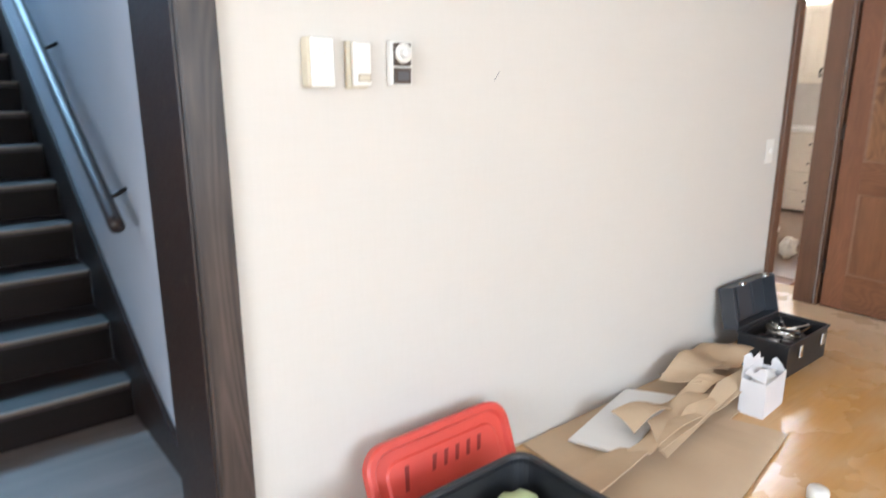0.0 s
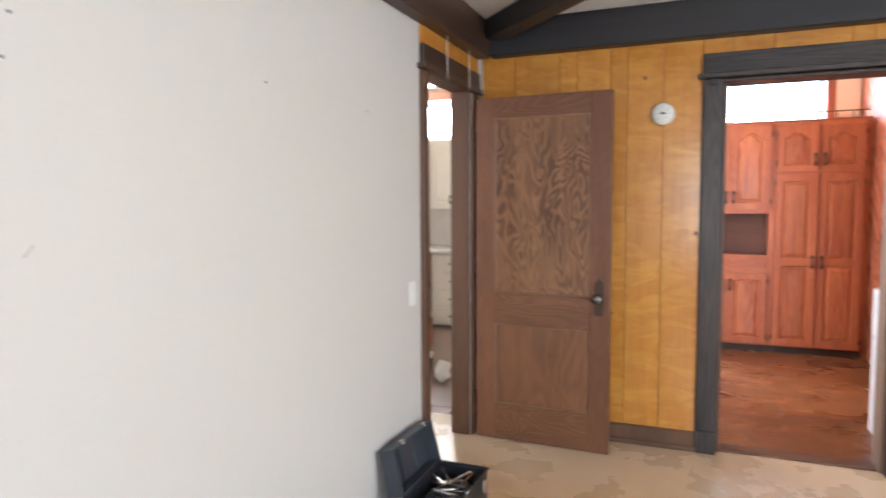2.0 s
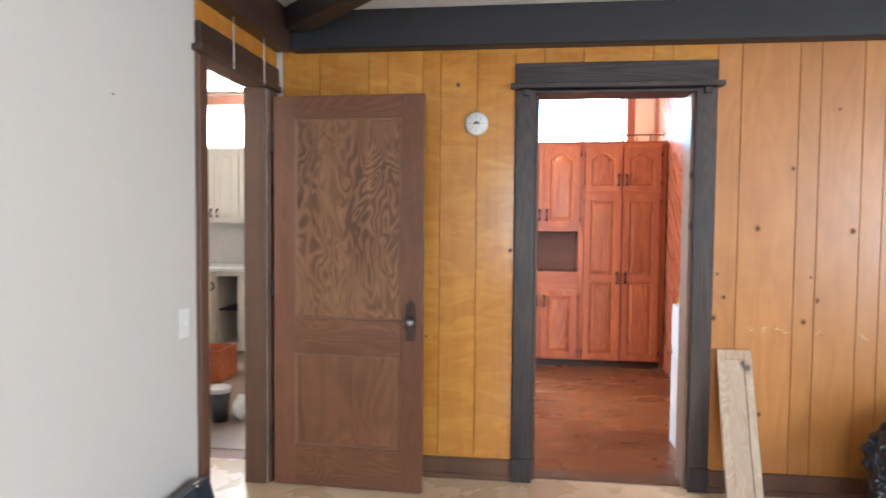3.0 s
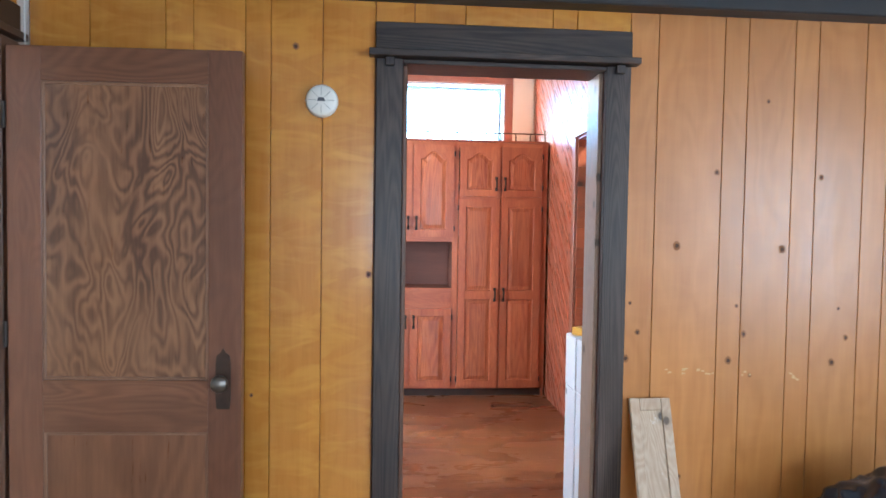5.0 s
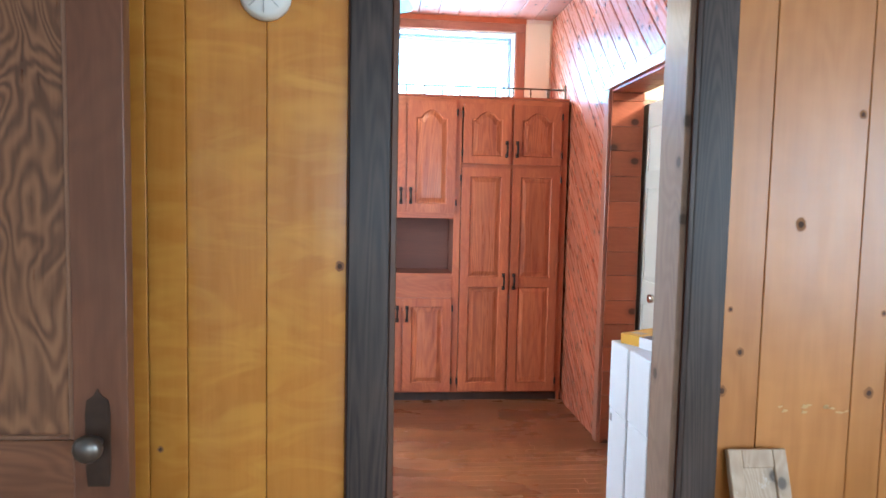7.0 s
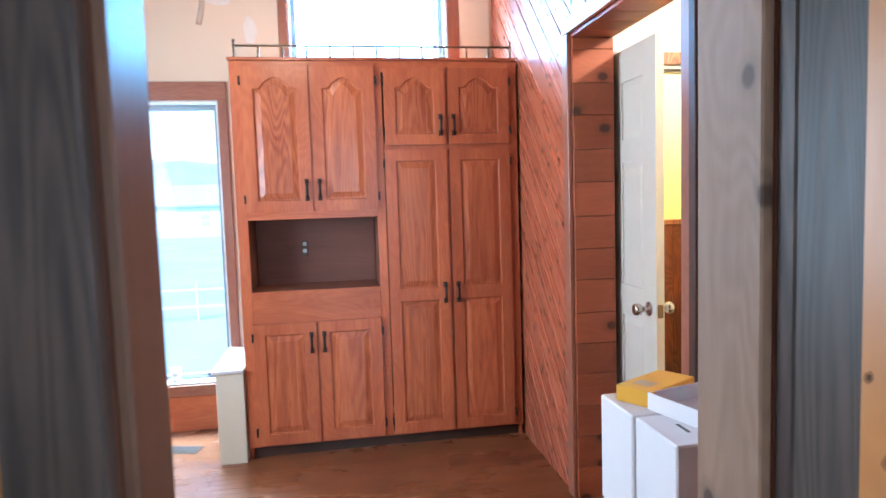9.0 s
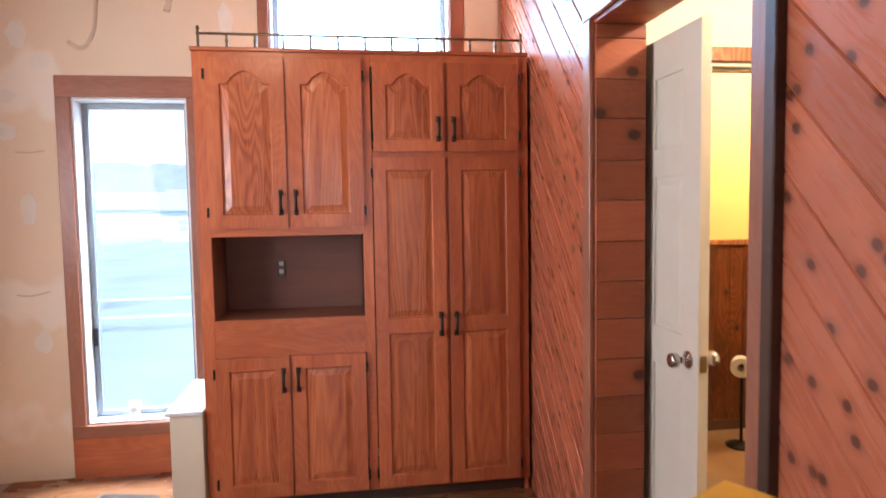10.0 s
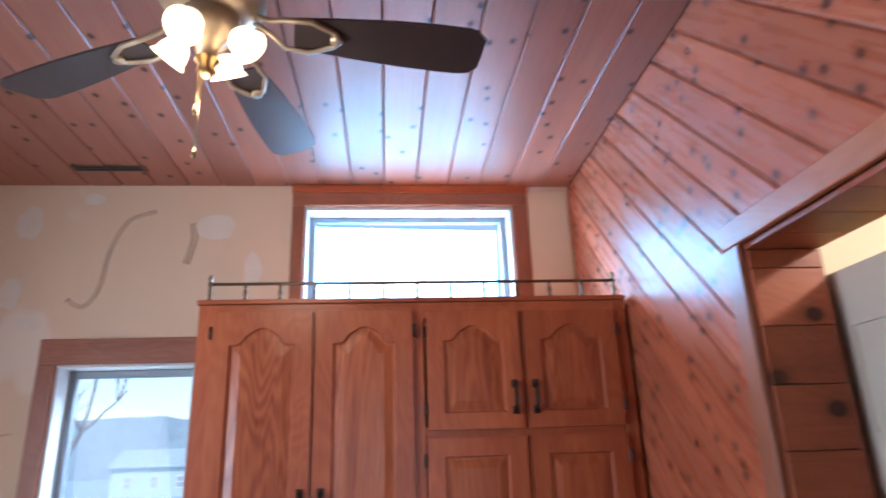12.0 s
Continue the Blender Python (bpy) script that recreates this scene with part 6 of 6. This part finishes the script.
# ---------------------------------------------------------------- boards of the walls
edges = [1.598, 1.381, 1.105, 1.002, 0.808, 0.712, 0.515, 0.312]
right = [-0.711, -0.828, -1.107, -1.209, -1.411, -1.514, -1.724, -1.83, -2.04, -2.14, -2.33, -2.43, -2.72, -2.82, -3.02, -3.12, -3.32, -3.498]
for rows, mt, z0 in ((edges, M_PANEL, 0.0), (right, M_PANEL_K, 0.0), ([0.312, 0.16, -0.04, -0.39, -0.49, -0.711], M_PANEL, 2.236)):
    for a, b in zip(rows, rows[1:]):
        part("plank", bx(5.219, 5.234, b + 0.0012, a - 0.0012, z0, 2.40, 0.0018), mt, wall_east)
M_KNOT = plain("panelling_knot", (0.34, 0.135, 0.04), 0.7, 0, 0.4, 60.0)
M_KNOTCORE = plain("panelling_knot_core", (0.085, 0.034, 0.014), 0.75, 0, 0.3, 60.0)
rr = random.Random(5)
KNOTS = ((-1.088, 1.685, 11), (-0.926, 1.381, 16), (-1.380, 1.372, 15), (-1.541, 1.674, 11), (-1.190, 1.135, 8), (-0.769, 1.024, 12), (-1.225, 1.017, 12), (-1.161, 0.906, 15), (-1.616, 0.897, 15), (-1.638, 1.125, 8), (-1.675, 1.002, 11), (-0.735, 1.144, 8), (-0.722, 0.915, 14), (-1.257, 0.844, 8), (-1.86, 1.39, 15), (-1.99, 1.68, 11), (-2.09, 0.90, 15), (0.618, 2.132, 13), (0.330, 1.251, 12), (0.781, 0.773, 8), (-1.30, 1.98, 9), (-0.96, 0.42, 12))
for ky, kz, kr in KNOTS:
    r, kx = kr / 1000, rr.uniform(1.05, 1.35)
    blob = lambda q, n=16: [(ky + q * r * math.cos(a) * rr.uniform(0.86, 1.1), kz + q * kx * r * math.sin(a) * rr.uniform(0.86, 1.1)) for a in (2 * math.pi * i / n for i in range(n))]
    kn = part("knot", prism(blob(1.0), "x", 5.2186, 5.2192), M_KNOT, wall_east, "brown knot in the panelling")
    part("core", prism(blob(0.52, 10), "x", 5.2183, 5.2186), M_KNOTCORE, kn)
for yy, zz, kn in ((-0.915, 0.857, 2), (-0.985, 0.862, 4), (-1.045, 0.866, 4), (-1.085, 0.858, 3), (-1.245, 0.850, 3), (-1.45, 0.838, 3), (-1.47, 0.830, 2)):
    for k in range(kn):
        a, b = yy + rr.uniform(-0.018, 0.018), zz + rr.uniform(-0.012, 0.012)
        part("chip", prism([(a, b), (a + rr.uniform(0.006, 0.016), b + rr.uniform(-0.004, 0.004)), (a + rr.uniform(0.004, 0.014), b + rr.uniform(0.004, 0.009)), (a - 0.003, b + 0.005)], "x", 5.2182, 5.219), M_CHIP, wall_east, "pale chipped spot")

R2 = math.sqrt(0.5)


def clip(poly, inside, cut):
    out = []
    for p, q in zip(poly, poly[1:] + poly[:1]):
        a, b = inside(p), inside(q)
        if a:
            out.append(p)
        if a != b:
            out.append(cut(p, q))
    return out


def clip_rect(poly, x0, x1, z0, z1):
    """poly in board coordinates (u along, v across), cut to a rectangle of the wall."""
    for f, lim, sgn in ((lambda p: (p[0] - p[1]) * R2, x0, 1), (lambda p: (p[0] - p[1]) * R2, x1, -1), (lambda p: (p[0] + p[1]) * R2, z0, 1), (lambda p: (p[0] + p[1]) * R2, z1, -1)):
        if len(poly) < 3:
            return []

        def cut(p, q):
            t = (lim - f(p)) / (f(q) - f(p))
            return (p[0] + t * (q[0] - p[0]), p[1] + t * (q[1] - p[1]))

        poly = clip(poly, lambda p: (f(p) - lim) * sgn >= 0, cut)
    return poly


M_DIAG = wood("diagonal_pine", (0.60, 0.185, 0.092), (0.45, 0.12, 0.058), "x", 0.27, 0.45, 0.0, 0.8, 0.22, face="xz", kscale=10.5, ksize=1.15, relief=0.04)
WB = 0.1235
v = -6.4
while v < -1.5:
    v += WB
    bm = bmesh.new()
    for rect in ((5.387, BX0, 2.13, CEIL), (5.387, 6.22, 0, 2.13), (7.26, BX0, 0, 2.13)):
        for va, vb in ((v + 0.001, v + 0.006), (v + 0.006, v + WB - 0.006), (v + WB - 0.006, v + WB - 0.001)):
            poly = clip_rect([(2, va), (12, va), (12, vb), (2, vb)], *rect)
            if len(poly) > 2:
                deep = lambda q: min(1.0, max(0.0, (v + 0.006 - q) / 0.005, (q - (v + WB - 0.006)) / 0.005))
                try:
                    bm.faces.new([bm.verts.new((p[0], RY - 0.0045 * deep(p[1]), p[1])) for p in poly])
                except ValueError:
                    pass
    if not bm.faces:
        bm.free()
        continue
    bmesh.ops.remove_doubles(bm, verts=bm.verts, dist=1e-5)
    bmesh.ops.recalc_face_normals(bm, faces=bm.faces)
    if sum(f.normal.y for f in bm.faces) < 0:
        bmesh.ops.reverse_faces(bm, faces=bm.faces)
    bmesh.ops.solidify(bm, geom=bm.faces[:], thickness=0.005)
    ob = part("board", bm, M_DIAG, wall_right)
    ob.rotation_euler = (0, radians(-45), 0)

# floor strips of the pine room, laid along y with staggered ends
M_STRIP = worn_strips()
floor_back = bpy.data.objects["floor_back_room"]
fr = random.Random(5)
sx = 5.40
while sx < BX0 - 0.02:
    wide_ = min(0.057, BX0 - 0.002 - sx)
    sy = RY + 0.004 - fr.uniform(0.0, 0.8)
    while sy < WY0 - 0.05:
        ey = sy + fr.uniform(0.7, 1.3)
        a, b = max(sy, RY + 0.004), min(ey, WY0 - 0.002)
        if b - a > 0.03:
            up = fr.uniform(0.0037, 0.0040)
            part("strip", prism([(sx + 0.0002, 0.0005), (sx + wide_ - 0.0002, 0.0005), (sx + wide_ - 0.0002, up - 0.0006), (sx + wide_ - 0.001, up), (sx + 0.001, up), (sx + 0.0002, up - 0.0006)], "y", a + 0.0004, b - 0.0004), M_STRIP, floor_back)
        sy = ey
    sx += 0.057

# glue traces and filler on the drywall
M_GLUE = plain("dried_glue", (0.62, 0.49, 0.36), 0.8, 0, 0.15, 20.0, 0.3)
M_FILLER = plain("filler", (0.76, 0.70, 0.62), 0.9, 0, 0.08, 12.0, 0.3)


def trace(points, half):
    """A flat smear on the drywall along points (y, z)."""
    bm = bmesh.new()
    pts = [Vector((0, *p)) for p in points]
    fine = []
    for a, b, c, d in zip([pts[0]] + pts, pts, pts[1:], pts[2:] + [pts[-1]]):
        for k in range(6):
            u = k / 6
            fine.append(0.5 * ((2 * b) + (c - a) * u + (2 * a - 5 * b + 4 * c - d) * u * u + (3 * b - a - 3 * c + d) * u ** 3))
    sweep([p + Vector((BX0 - 0.0005, 0, 0)) for p in fine], half, 8, bm=bm)
    for q in bm.verts:
        q.co.x = BX0 - 0.0005 + (q.co.x - BX0 + 0.0005) * 0.12
    return bm


part("glue_trace", trace([(0.87, 2.74), (0.99, 2.69), (1.055, 2.55), (1.08, 2.38), (1.14, 2.29), (1.22, 2.33)], 0.010), M_GLUE, wall_back, "dried glue trace")
part("glue_trace", trace([(0.70, 2.68), (0.69, 2.60), (0.72, 2.47)], 0.016), M_GLUE, wall_back, "dried glue trace")
part("glue_trace", trace([(1.36, 1.02), (1.46, 1.00), (1.53, 1.01)], 0.004), M_GLUE, wall_back, "dark scratch")
part("glue_trace", trace([(1.35, 1.76), (1.42, 1.75), (1.50, 1.752)], 0.004), M_GLUE, wall_back, "dark scratch")
rr = random.Random(12)
for yy, zz, a, b in ((1.417, 2.68, 0.065, 0.085), (1.455, 2.36, 0.05, 0.08), (1.35, 2.22, 0.06, 0.04), (1.53, 2.04, 0.06, 0.04), (1.53, 1.86, 0.06, 0.045), (0.60, 2.66, 0.10, 0.06), (1.15, 2.80, 0.05, 0.03), (0.42, 2.45, 0.04, 0.09), (1.44, 1.45, 0.04, 0.09), (1.40, 0.75, 0.05, 0.06)):
    poly = [(yy + a * math.cos(k * math.pi / 7) * rr.uniform(0.75, 1.15), zz + b * math.sin(k * math.pi / 7) * rr.uniform(0.75, 1.15)) for k in range(14)]
    part("filler_patch", prism(poly, "x", BX0 - 0.0015, BX0 - 0.0002), M_FILLER, wall_back, "pale filler patch")

# nail holes in the wall covering
for nx, nz in ((2.251, 1.820), (2.231, 1.727), (3.069, 1.818), (3.739, 1.811)):
    part("nail_hole", lathe([(0.0045, 0.0), (0.0035, 0.0012), (0.001, 0.0014)], 10, pose(nx, 1.5995, nz, 90, 0, 0)), M_DARKGREY, bpy.data.objects["wall_north"])
part("scratch", sweep([(2.254, 1.5995, 1.322), (2.263, 1.5985, 1.332), (2.276, 1.5995, 1.347)], 0.0011, 6), M_LABEL, bpy.data.objects["wall_north"])
